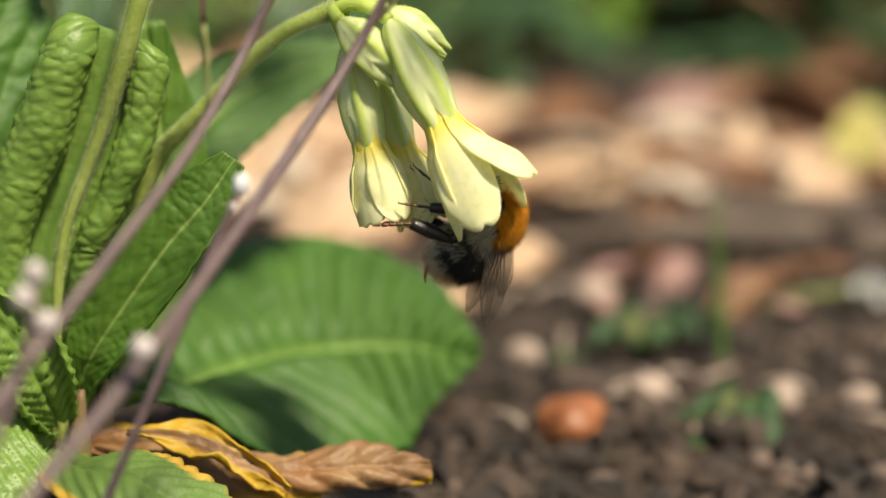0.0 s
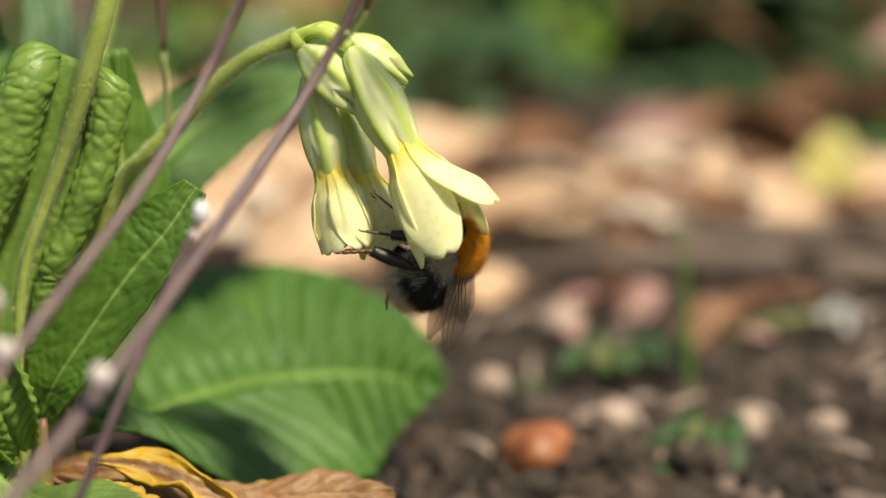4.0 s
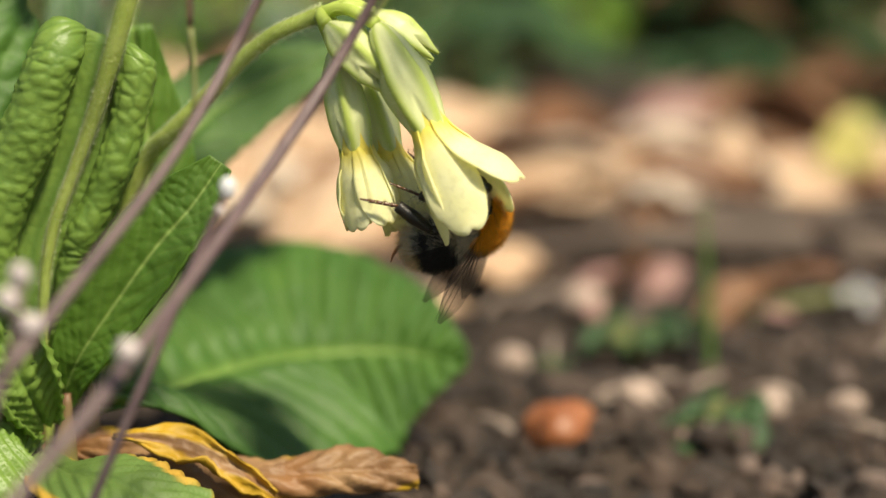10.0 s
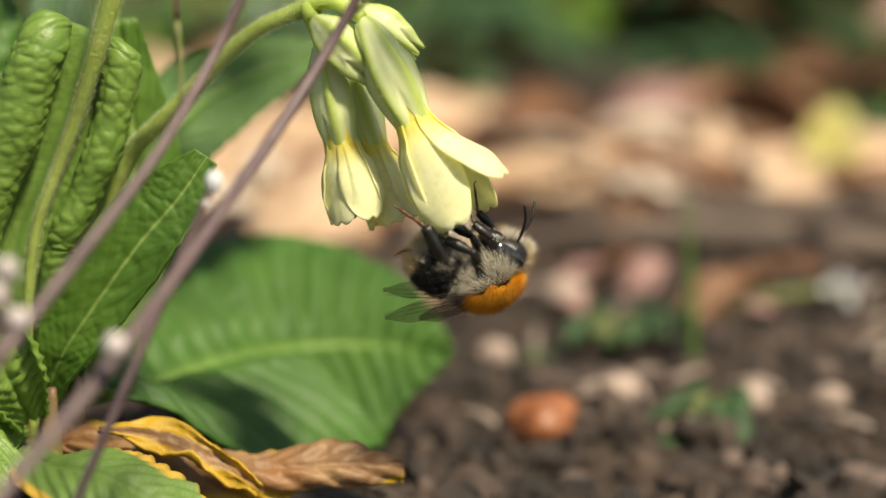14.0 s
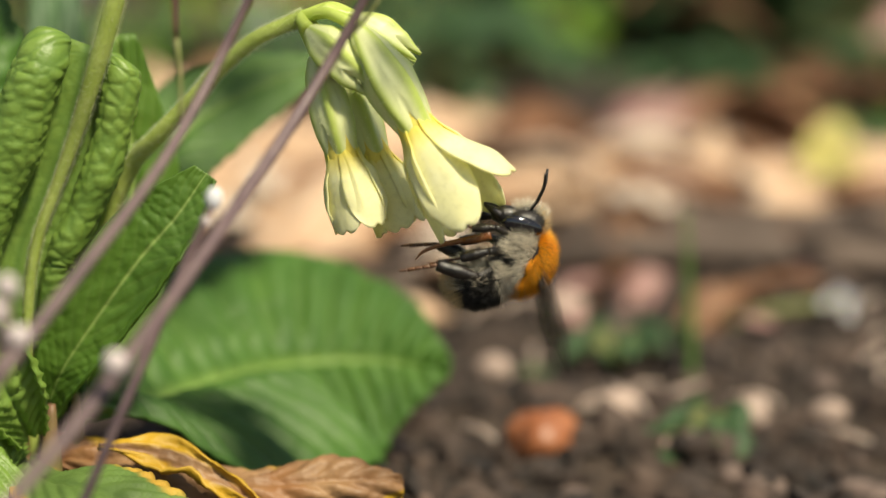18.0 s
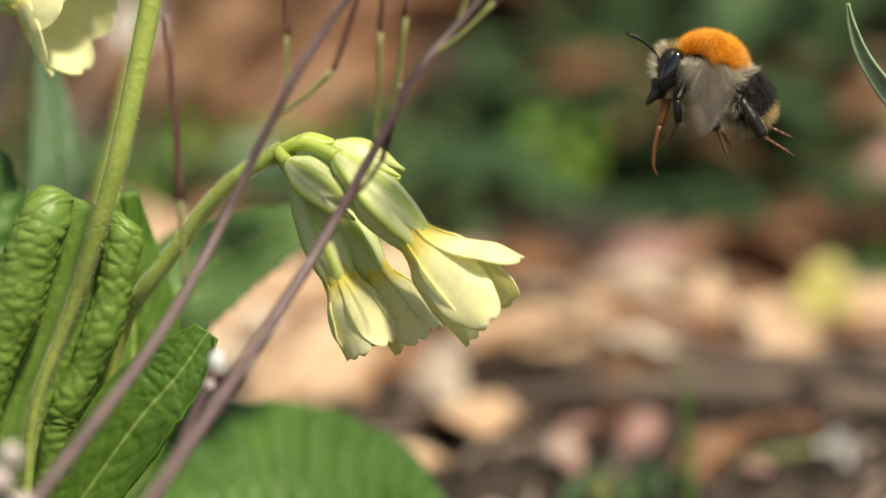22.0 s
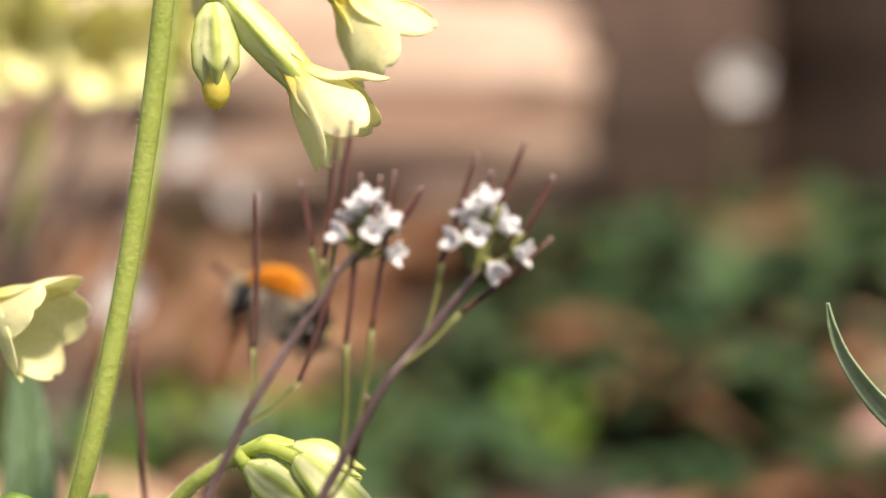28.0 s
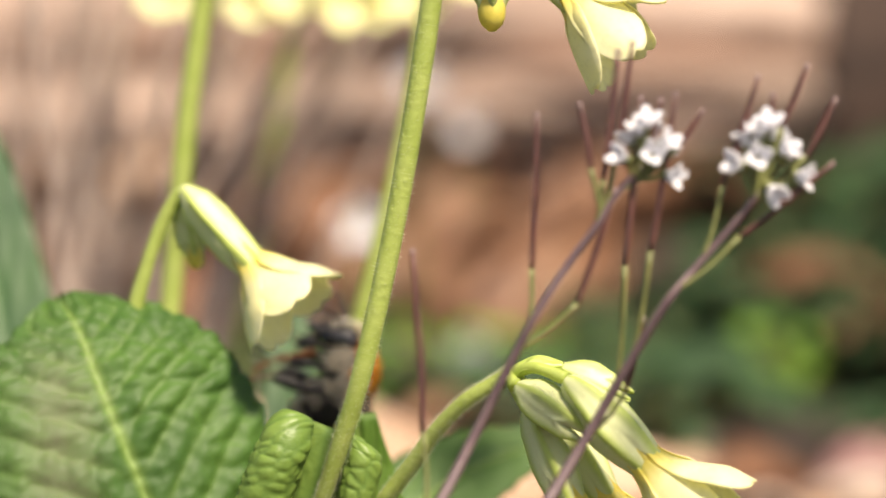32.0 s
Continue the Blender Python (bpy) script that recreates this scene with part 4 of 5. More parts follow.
            geo = blade(spine, [1.35 * flare * size, 1.65 * flare * size, 1.95 * broad * size, 2.4 * broad * size, 2.7 * broad * size, 2.85 * broad * size, 2.7 * broad * size, 2.2 * broad * size], out * math.cos(op) + np.array([0, 0, math.sin(op)]), rws, cls, 2, 0.04,
                        fold=-4, curl=-30, flat=0.05, wave=0.28, seed=seed + k, slant=-0.4, thick=0.14, crinkle=0.0)
            pts = geo[0].reshape(2, rws, cls, 3)
            vv = np.abs(np.linspace(-1, 1, cls))
            notch = np.exp(-(vv / 0.14) ** 2) * 0.45 + vv ** 3 * 1.7
            fade = np.clip((np.linspace(0, 1, rws) - 0.62) / 0.38, 0, 1) ** 1.5
            pts = pts - (fade[:, None] * notch[None, :])[None, ..., None] * dr2 * size
            base = np.clip(1.25 - np.linspace(0, 1, rws) / 0.38, 0, 1)[:, None] * np.ones((1, cls)) * 0.9
            part("petal", (pts.reshape(-1, 3), geo[1], np.concatenate([base.ravel(), base.ravel()])), M_PETAL, ob, local=True)
    ob.rotation_mode, ob.rotation_quaternion = "QUATERNION", turn
    return ob


# the visited flower head on its arched stalk
visited = thing("oxlip_flower_stalk", (-41, 12, 20), "arched downy oxlip stalk with a nodding cluster of pale yellow flowers", "flower stalk", "oxlip stalks")
hairy_stalk("stalk", [(-41, 12, 20), (-39.7, 13.2, 27), (-35.1, 13, 40.5), (-31.2, 11.7, 49.2), (-27.9, 9.0, 52.9), (-23.7, 7.3, 57.2), (-20.6, 6.0, 60.5), (-17.1, 4.6, 63.3), (-14.0, 4.5, 64.7), (-12.2, 4.3, 65.3)],
            [1.15, 1.1, 1.0, 0.92, 0.85, 0.8, 0.78, 0.75, 0.75, 0.95], visited, 0.55, 8000, 3)


def pedicel(points, parent, r=0.62):
    return part("pedicel", tube(points, [r * 1.25, r, r * 0.95, r * 1.1], 10, 20), M_CALYX, parent)


VISITED = []  # (flower, resting way, way when the bee has left)


def build_visited():
    joint = (-12.4, 4.2, 65.3)
    part("bract", blade([joint, (-10, 2.5, 66.4), (-7.0, 1.6, 65.9)], [0.9, 1.1, 0.2], (0, -0.5, 0.9), 14, 7, 2, 0.05, thick=0.2), M_CALYX, visited, "pale green bract")
    part("bract", blade([joint, (-11, 3.5, 63.6), (-9.2, 2.8, 61.6)], [0.8, 1.0, 0.2], (-0.6, -0.7, 0.2), 14, 7, 2, 0.05, thick=0.2), M_CALYX, visited, "pale green bract")
    for place, via, way, way2, spin, kw in (
            ((-11.2, 3.4, 62.0), (-12.2, 3.8, 64.2), (4.0, -1.8, -18.4), (5.6, -1.6, -18.0), 20, dict(spread_deg=7, seed=1, petals=6.6, broad=1.02, fat=0.97, size=0.9, flare=1.04)),
            ((-6.9, 0.8, 64.7), (-9.8, 2.0, 66.0), (5.7, -2.2, -11.0), (7.6, -2.0, -9.9), 60, dict(spread_deg=10, seed=2, size=1.0, petals=9.2, broad=1.1, fat=1.06, open_to=(0.88, -0.45, 0.1), extra=34, flare=1.12)),
            ((-9.4, 7.0, 61.0), (-11, 5.8, 63.6), (5.2, -1.8, -15.4), (7.2, -1.4, -14.4), 40, dict(spread_deg=8, seed=3, petals=6.6, broad=1.0, size=0.92)),
            ((-7.4, 5.6, 65.2), (-9.6, 5.2, 66.2), (5.8, -0.6, -4.2), (6.1, -0.5, -3.6), 0, dict(bud=True, seed=4, size=0.82, tip=False)),
            ((-11.8, 1.6, 64.6), (-12.4, 2.6, 65.2), (5.0, -0.8, -5.0), (5.2, -0.8, -4.8), 30, dict(bud=True, seed=5, size=0.95, tip=False))):
        pedicel([joint, via, place], visited)
        ob = bloom(visited, place, way, spin, down=700, **kw)
        VISITED.append((ob, way, way2, spin))


build_visited()

# the tall stalk with its own flower head, and others behind it
tall = thing("oxlip_flower_stalk", (-41, 8, 18), "tall straight downy green oxlip stalk with drooping yellow flowers", "flower stalk", "oxlip stalks")
hairy_stalk("stalk", [(-41.5, 8, 18), (-41.8, 8.6, 34), (-40.6, 8.4, 42.2), (-38.4, 8.1, 48), (-36.2, 7.4, 53.5), (-33.7, 5.9, 60.5), (-31.0, 5.0, 69.5), (-28.2, 6, 82.5), (-26.0, 7, 95.5), (-24.4, 7.7, 106.7), (-23.2, 8.3, 118), (-22.6, 8.9, 126.4)],
            [0.55, 0.55, 0.55, 0.6, 0.72, 0.92, 1.02, 1.05, 1.08, 1.08, 1.08, 1.15], tall, 0.55, 9500, 5)


def build_tall():
    joint = (-22.6, 8.9, 126.4)
    for place, via, way, spin, kw in (
            ((-17.6, 8.3, 114.4), (-19.4, 8.6, 122), (6.0, -0.8, -6.6), 75, dict(spread_deg=27, seed=6, size=0.92, petals=8.4, broad=1.15, open_to=(0.75, -0.1, 0.65), extra=22)),
            ((-18.7, 7.6, 113.6), (-20.6, 8.2, 122), (0.3, -0.6, -9.0), 0, dict(bud=True, seed=7, size=1.0)),
            ((-13.2, 19.0, 123.0), (-17, 13, 128.5), (7.0, 0.4, -8), 20, dict(spread_deg=30, seed=8, size=0.95, petals=8, broad=1.3)),
            ((-28, 16, 131), (-25.6, 11.5, 131.5), (-6, 3, -5), 20, dict(spread_deg=24, seed=9)),
            ((-21, 20, 128), (-21.5, 14, 131), (1, 3, -7), 50, dict(spread_deg=20, seed=10, size=0.8))):
        pedicel([joint, via, place], tall)
        bloom(tall, place, way, spin, down=500, **kw)


build_tall()


def far_stalk(line, radii, blooms, label, joint=None):
    ob = thing("oxlip_flower_stalk", line[0], label, "flower stalk", "oxlip stalks")
    hairy_stalk("stalk", line, radii, ob, 0.4, 0)
    for place, way, kw in blooms:
        pedicel([line[-1], (np.array(line[-1]) + np.array(place)) / 2 + np.array([0, 0, 1.5]), place], ob)
        bloom(ob, place, way, 30 * kw.get("seed", 0), **kw)


far_stalk([(-41, 40, 16), (-42.8, 58, 36), (-42.0, 66, 50), (-39.2, 67.5, 62), (-35.6, 69, 76.5), (-32.1, 70.6, 93), (-29.4, 72.2, 110.4), (-27.8, 73, 126), (-26.8, 74, 142)], [1.1] * 9,
          [((-32.3, 78, 138), (-6, 2, -9), dict(seed=21)), ((-19.3, 76, 140), (5, 2, -9), dict(seed=22))], "green oxlip stalk rising behind the tall one")
far_stalk([(-60, 40, 15), (-61.5, 55, 45), (-60.9, 61.5, 67.9), (-59.7, 62.9, 83.9), (-58.9, 63.8, 92.9), (-57.2, 65.1, 106.8), (-56, 66, 125), (-55, 67, 140)], [1.3] * 8,
          [((-60, 66, 136), (-5, 0, -9), dict(seed=23)), ((-50, 66, 138), (5, 0, -9), dict(seed=24))], "green oxlip stalk far back in the clump")
far_stalk([(-77.5, 186.1, 4.0), (-75.0, 196.1, 32.8), (-70.4, 201.9, 68.6), (-67.4, 203.4, 83.8), (-64.9, 201.1, 101.5), (-62.5, 193.6, 117), (-60.6, 186.1, 125)], [1.2] * 7,
          [((-62.5, 176.1, 117.2), (1.5, -6, -1), dict(seed=25, spread_deg=46, broad=1.45, size=1.3, petals=6.6)), ((-56.2, 176.1, 116.0), (6.5, -6, -1), dict(seed=26, spread_deg=46, broad=1.45, size=1.3, petals=6.6)), ((-50.0, 178.6, 118.5), (9.5, -6, -1), dict(seed=27, spread_deg=46, broad=1.45, size=1.3, petals=6.6)), ((-70.0, 177.4, 118.5), (-1.5, -6, -1), dict(seed=28, spread_deg=46, broad=1.45, size=1.4, petals=6.6)), ((-59.4, 173.6, 114.8), (4, -6, -1), dict(seed=29, spread_deg=50, broad=1.45, size=1.3, petals=6.6)), ((-65.0, 173.6, 117.2), (1, -6, -1), dict(seed=33, spread_deg=50, broad=1.45, size=1.3, petals=6.6))],
          "oxlip stalk with a blurred pale yellow flower head behind")
back = thing("oxlip_flower_stalk", (-62, 24, 16), "short oxlip stalk with one nodding pale yellow flower and a bud", "flower stalk", "oxlip stalks")
hairy_stalk("stalk", [(-60, 24, 16), (-60.5, 25.5, 45), (-59.8, 26.3, 64), (-58.4, 26.9, 72.5), (-57.2, 27.3, 77), (-55.6, 27.8, 81.7), (-53.9, 28.0, 84.8), (-52.6, 27.8, 85.3)], [1.1, 1.1, 1, 0.9, 0.8, 0.8, 0.8, 0.9], back, 0.4, 700, 8)
BACK_WAYS = ((8.0, -3.6, -2.9), (7.9, -2.2, -8.2))  # before and after the bee lands on it
back_bloom = bloom(back, (-53.0, 26.6, 86.0), BACK_WAYS[0], 34, spread_deg=37, seed=31, petals=7.2, broad=1.42, fat=1.0, size=0.97)
bloom(back, (-53.6, 29.5, 84.2), (1.6, 0.5, -7.4), 0, bud=True, seed=32, size=0.72)


# ---- bittercress: wiry purple stems with pods and small white flowers ----


def cress_flower(parent, place, way, size=1.2):
    place, way = np.array(place, float), unit(way)
    ob = part("flower", ball(place, (0.55, 0.5, 0.6), 6, 8), M_PEDICEL, parent, "green flower base with four white petals")
    s1 = unit(np.cross(way, (0.2, 0.3, 0.9)))
    s2 = np.cross(way, s1)
    for k in range(4):
        a = k * 1.5708 + 0.5
        d = unit(way * 1.0 + (s1 * math.cos(a) + s2 * math.sin(a)) * 0.5)
        part("petal", blade([place, place + d * size * 0.9, place + d * size * 1.75 + (d - way) * 0.5], [0.2, 0.45 * size, 0.55 * size, 0.22], unit(way * 0.6 - d), 9, 7, 2, 0.04, fold=12, thick=0.12, crinkle=0), M_WHITE, ob)


def pod(parent, top, low, foot, r=0.30, stem=None):
    """A slim pod standing on a thin stalk: top and lower end of the pod, foot of the stalk."""
    top, low, foot = (np.array(q, float) for q in (top, low, foot))
    if stem is not None:  # the stalk springs from the stem itself
        along = curve(stem, 400)
        foot = along[np.argmin(np.linalg.norm((along - foot) * np.array([1, 0.4, 1]), axis=1))]
    ob = part("pod", tube([low, low * 0.6 + top * 0.4 + np.array([0.12, 0, 0]), top], [r * 0.75, r, r, r * 0.65], 8, 12), M_POD, parent, "slim purple-brown seed pod")
    part("pod_tip", ball(top, (0.27, 0.27, 0.32), 6, 8), M_POD_TIP, ob)
    part("pedicel", tube([foot, (foot + low) / 2 + np.array([0.15, 0, -0.3]), low], [0.26, 0.22, 0.28], 7, 8), M_PEDICEL, ob, "yellow-green pod stalk")


def build_cress():
    one = thing("bittercress", (-62, -72, 2), "wiry purplish bittercress stem with pods and white flowers", "weed", "bittercress stems")
    line = [(-66, -84, 4), (-52, -64, 22), (-36.1, -46.1, 41.5), (-31.8, -39.9, 46.7), (-24.9, -27.9, 55.1), (-21.0, -19.9, 61.4), (-18.0, -16.9, 67.3), (-13.4, -17.4, 76.6), (-9.9, -16.1, 82.2), (-7.6, -15.9, 85.3), (-6.1, -15.7, 87.8), (-3.4, -15.5, 91.0)]
    part("stem", tube(line, [0.58] * 4 + [0.52] * 2 + [0.46, 0.4, 0.38, 0.36, 0.33, 0.3], 10, 70, 0.04), M_TWIG, one)
    for top, low, foot in (((-13.1, -15.1, 95.3), (-13.5, -16.1, 81.4), (-13.8, -16.4, 76.2)), ((-4.5, -14.3, 101.9), (-6.0, -14.9, 91.4), (-7.4, -15.7, 85.6)), ((-5.8, -14.8, 101.1), (-7.1, -15.6, 89.5), (-7.6, -15.9, 85.3)),
                           ((-9.2, -14.8, 96.3), (-8.2, -15.4, 90.5), (-7.3, -15.8, 86.1)), ((1.8, -15.2, 95.7), (-0.4, -15.4, 92.4), (-5.2, -15.8, 88.2)), ((-5.9, -15.6, 88.5), (-9.3, -16.3, 78.3), (-12.7, -15.6, 73.3)),
                           ((-1.9, -14.6, 96.7), (-2.9, -15.0, 93.0), (-4.4, -15.4, 89.9))):
        pod(one, top, low, foot, 0.30, line)
    for p, w in (((-3.7, -15.9, 93.4), (-0.2, -0.5, 1)), ((-1.8, -15.9, 92.4), (0.7, -0.6, 0.7)), ((-4.8, -15.8, 91.4), (-0.8, -0.6, 0.4)), ((-1.5, -15.6, 90.1), (0.8, -0.6, -0.1)), ((-3.0, -14.6, 93.0), (0.1, 0.5, 1)), ((-2.7, -16.3, 91.7), (0.1, -1, 0.3)), ((-3.2, -16.2, 94.2), (0.2, -0.6, 0.9)), ((-2.2, -14.9, 91.2), (0.5, 0.2, 0.7)), ((-4.3, -15.0, 92.6), (-0.5, 0, 0.9))):
        part("pedicel", tube([(-4.2, -15.6, 89.7), (np.array(p) + np.array((-4.2, -15.6, 89.7))) / 2 + np.array([0, 0, -0.3]), p], [0.25, 0.22, 0.25], 6, 7), M_PEDICEL, one)
        cress_flower(one, p, w)
    two = thing("bittercress", (-60, -100, 2), "wiry grey-purple bittercress stem leaning across the flowers", "weed", "bittercress stems")
    line = [(-62, -104, 2), (-46, -77, 20), (-33.5, -57.8, 34.5), (-27.4, -49.3, 40.9), (-21.3, -36.6, 47.9), (-14.4, -22.4, 56.7), (-9.2, -15.7, 64.5), (-4.3, -16.3, 73.3), (-1.2, -17.4, 78.7), (1.4, -16.3, 81.7), (4.5, -16.0, 85.3), (7.0, -15.9, 88.5)]
    part("stem", tube(line, [0.66] * 4 + [0.6] * 2 + [0.5, 0.44, 0.4, 0.37, 0.34, 0.3], 10, 70, 0.04), M_TWIG, two)
    for top, low, foot in (((11.2, -15.0, 99.8), (8.9, -15.3, 94.3), (6.8, -15.9, 88.5)), ((13.7, -15.3, 96.8), (11.1, -15.6, 91.8), (6.2, -15.9, 87.6)), ((6.8, -15.1, 98.8), (3.7, -15.7, 89.1), (1.8, -16.3, 82.4)),
                           ((13.5, -15.7, 91.1), (5.3, -16.1, 84.5), (-0.5, -17.2, 79.5)), ((-0.6, -15.1, 97.2), (-2.7, -16.0, 83.1), (-4.2, -16.1, 73.3)), ((-3.7, -15.1, 96.9), (-5.0, -16.2, 81.8), (-6.1, -16.0, 71.1)),
                           ((8.2, -14.8, 97.2), (7.7, -15.1, 93.8), (7.0, -15.8, 88.9)), ((-3.3, -15.5, 76.8), (-4.9, -13.7, 69.8), (-8.1, -15.2, 66.0))):
        pod(two, top, low, foot, 0.30, line)
    for p, w in (((7.0, -15.9, 93.2), (-0.1, -0.5, 1)), ((8.7, -15.9, 92.0), (0.8, -0.6, 0.6)), ((5.6, -15.9, 91.0), (-0.8, -0.6, 0.2)), ((7.8, -16.3, 89.1), (0.5, -0.7, -0.5)), ((7.8, -15.2, 92.8), (0.3, 0.4, 1)), ((6.8, -16.4, 91.6), (0, -1, 0.2)), ((10.1, -15.8, 90.1), (0.9, -0.5, -0.1)), ((7.6, -16.2, 94.0), (0.2, -0.6, 0.9)), ((6.2, -15.2, 92.4), (-0.4, 0, 0.9)), ((9.2, -15.3, 91.4), (0.7, 0, 0.7))):
        part("pedicel", tube([(6.4, -15.9, 88.2), (np.array(p) + np.array((6.4, -15.9, 88.2))) / 2 + np.array([0, 0, -0.3]), p], [0.25, 0.22, 0.25], 6, 7), M_PEDICEL, two)
        cress_flower(two, p, w, 1.25)
    pod(one, (-24.2, -17.5, 83.0), (-23.0, -19.6, 66.8), (-22.6, -21.2, 59.4), 0.33)
    low = thing("bittercress", (-50, -75, 4), "short blurred cress shoot with pale closed buds", "weed", "bittercress stems")
    part("stem", tube([(-48, -72, 8), (-40, -58, 30), (-35, -51, 43), (-33.6, -49.3, 50.5)], [0.5, 0.5, 0.4, 0.3], 8, 24), M_TWIG, low)
    for c in ((-33.9, -49.4, 50.6), (-33.0, -50.1, 46.7), (-34.8, -49.6, 48.6)):
        part("bud", ball(c, (0.95, 0.9, 1.1), 8, 10, 0.2, c[0]), M_BUD, low, "pale pinkish closed bud")
    for c in ((-25.3, -50.6, 44.6),):
        part("bud", ball(c, (1.0, 0.95, 1.2), 8, 10, 0.2, c[0]), M_BUD, two, "pale pinkish closed bud")
    side = thing("bittercress", (-34, -34, 20), "thin dark cress side shoot with one white bud", "weed", "bittercress stems")
    part("stem", tube([(-34, -36, 20), (-27, -31, 36), (-22.7, -27.8, 45.9), (-20.6, -26.9, 50.4), (-19.5, -26.3, 52.8)], [0.45, 0.45, 0.4, 0.35, 0.3], 8, 24), M_TWIG, side)
    part("bud", ball((-19.3, -26.2, 53.4), (0.75, 0.7, 1.1), 8, 10, 0.15), M_WHITE, side, "white opening bud")
    part("bud", ball((-20.0, -26.6, 51.4), (0.5, 0.5, 0.6), 8, 10, 0.15), M_BUD, side)
    part("leaflet", blade([(-22.7, -27.8, 45.9), (-21.4, -28, 47), (-20.2, -28, 49)], [0.3, 0.7, 0.2], (-0.5, -0.8, 0.3), 10, 7, 3, 0.05, thick=0.15), M_LEAF_DARK, side)


build_cress()


def build_grasses():
    global SWAYING
    g = SWAYING = thing("grey_green_leaf", (70, 10, 0), "narrow pointed grey-green leaf blade curving up", "grass")
    part("blade", blade([(75, 20, 0), (63, 10, 40), (52.6, 4.8, 66.6), (48.0, 4.8, 69.4), (44.1, 5, 72.4), (40.8, 5.2, 76.4), (39.2, 5.4, 79.6), (38.5, 5.4, 82.2)], [1.2, 1.5, 1.5, 1.4, 1.2, 0.8, 0.5, 0.12], (-0.5, -0.8, -0.1), 60, 9, 3, 0.05, fold=22, thick=0.25, crinkle=0), M_BLADE, g)
    rng = np.random.default_rng(31)
    tuft = thing("dry_grass_tuft", (-104, 185, 2), "tuft of dry pinkish-brown grass stalks", "dry grass")
    for k in range(46):
        x, y = -104 + rng.normal() * 12, 185 + rng.normal() * 22
        a = rng.normal() * 0.22 + 0.12
        L = rng.uniform(90, 150)
        part("stalk", tube([(x, y, 2), (x + a * L * 0.4, y, L * 0.5), (x + a * L + rng.normal() * 4, y + rng.normal() * 6, L)], [0.9, 0.8, 0.4], 6, 12), M_STRAW, tuft)
    near = thing("dry_grass_tuft", (-36, -116, 2), "thin dry brown stalks close to the viewer", "dry grass")
    for k, (x, lean, top) in enumerate(((-34.6, 0.6, 87), (-34.0, 0.2, 84.5), (-35.3, -0.8, 86), (-33.4, 0.5, 85))):
        part("stalk", tube([(x - 4, -117, 2), (x - 1.0, -116.5, 50), (x + lean * 0.5, -116, top)], [0.3, 0.22, 0.1], 6, 14), M_STRAW, near)


build_grasses()

# ---- the bumblebee: x ahead, y to its left, z up its back; origin in the thorax ----
SWAY = [(0, 3.0), (21.5, 3.2), (22, 2.4), (22.5, 2.8), (23, 1.3), (23.5, 1.0), (24, 1.9), (24.5, 1.1), (25, 2.7), (25.5, 3.7), (26, 0.1), (26.2, 0.4), (26.5, 2.4), (28.5, 3.6), (29, 0.2), (29.3, 0.2), (29.5, 2.3), (32, 2.0)]  # mm at the tip of the grey-green leaf
BEE_SIZE = 0.98
bee = thing("bumblebee", (0, 0, 0), "furry bumblebee with orange thorax, pale sides and black abdomen", "bee")


def fur(name, body_centre, radii, count, length, mat, keep, parent, seed, lean=(-0.55, 0, 0), radius=0.028, shape=None, label=""):
    """Hairs on a rounded body where keep(direction) holds."""
    rng = np.random.default_rng(seed)
    d = unit(rng.normal(size=(count * 3, 3)))
    d = d[[bool(keep(q)) for q in d]][:count]
    r = np.array(radii)
    p = np.array(body_centre) + d * r
    n = unit(d / r)
    if shape:
        p = shape(p)
    way = n + np.array(lean) + rng.normal(size=p.shape) * 0.16
    return part(name, spikes(p, way, length * rng.uniform(0.6, 1.25, len(p)), radius, 0.05, seed), mat, parent, label, local=True)


BEE = {}


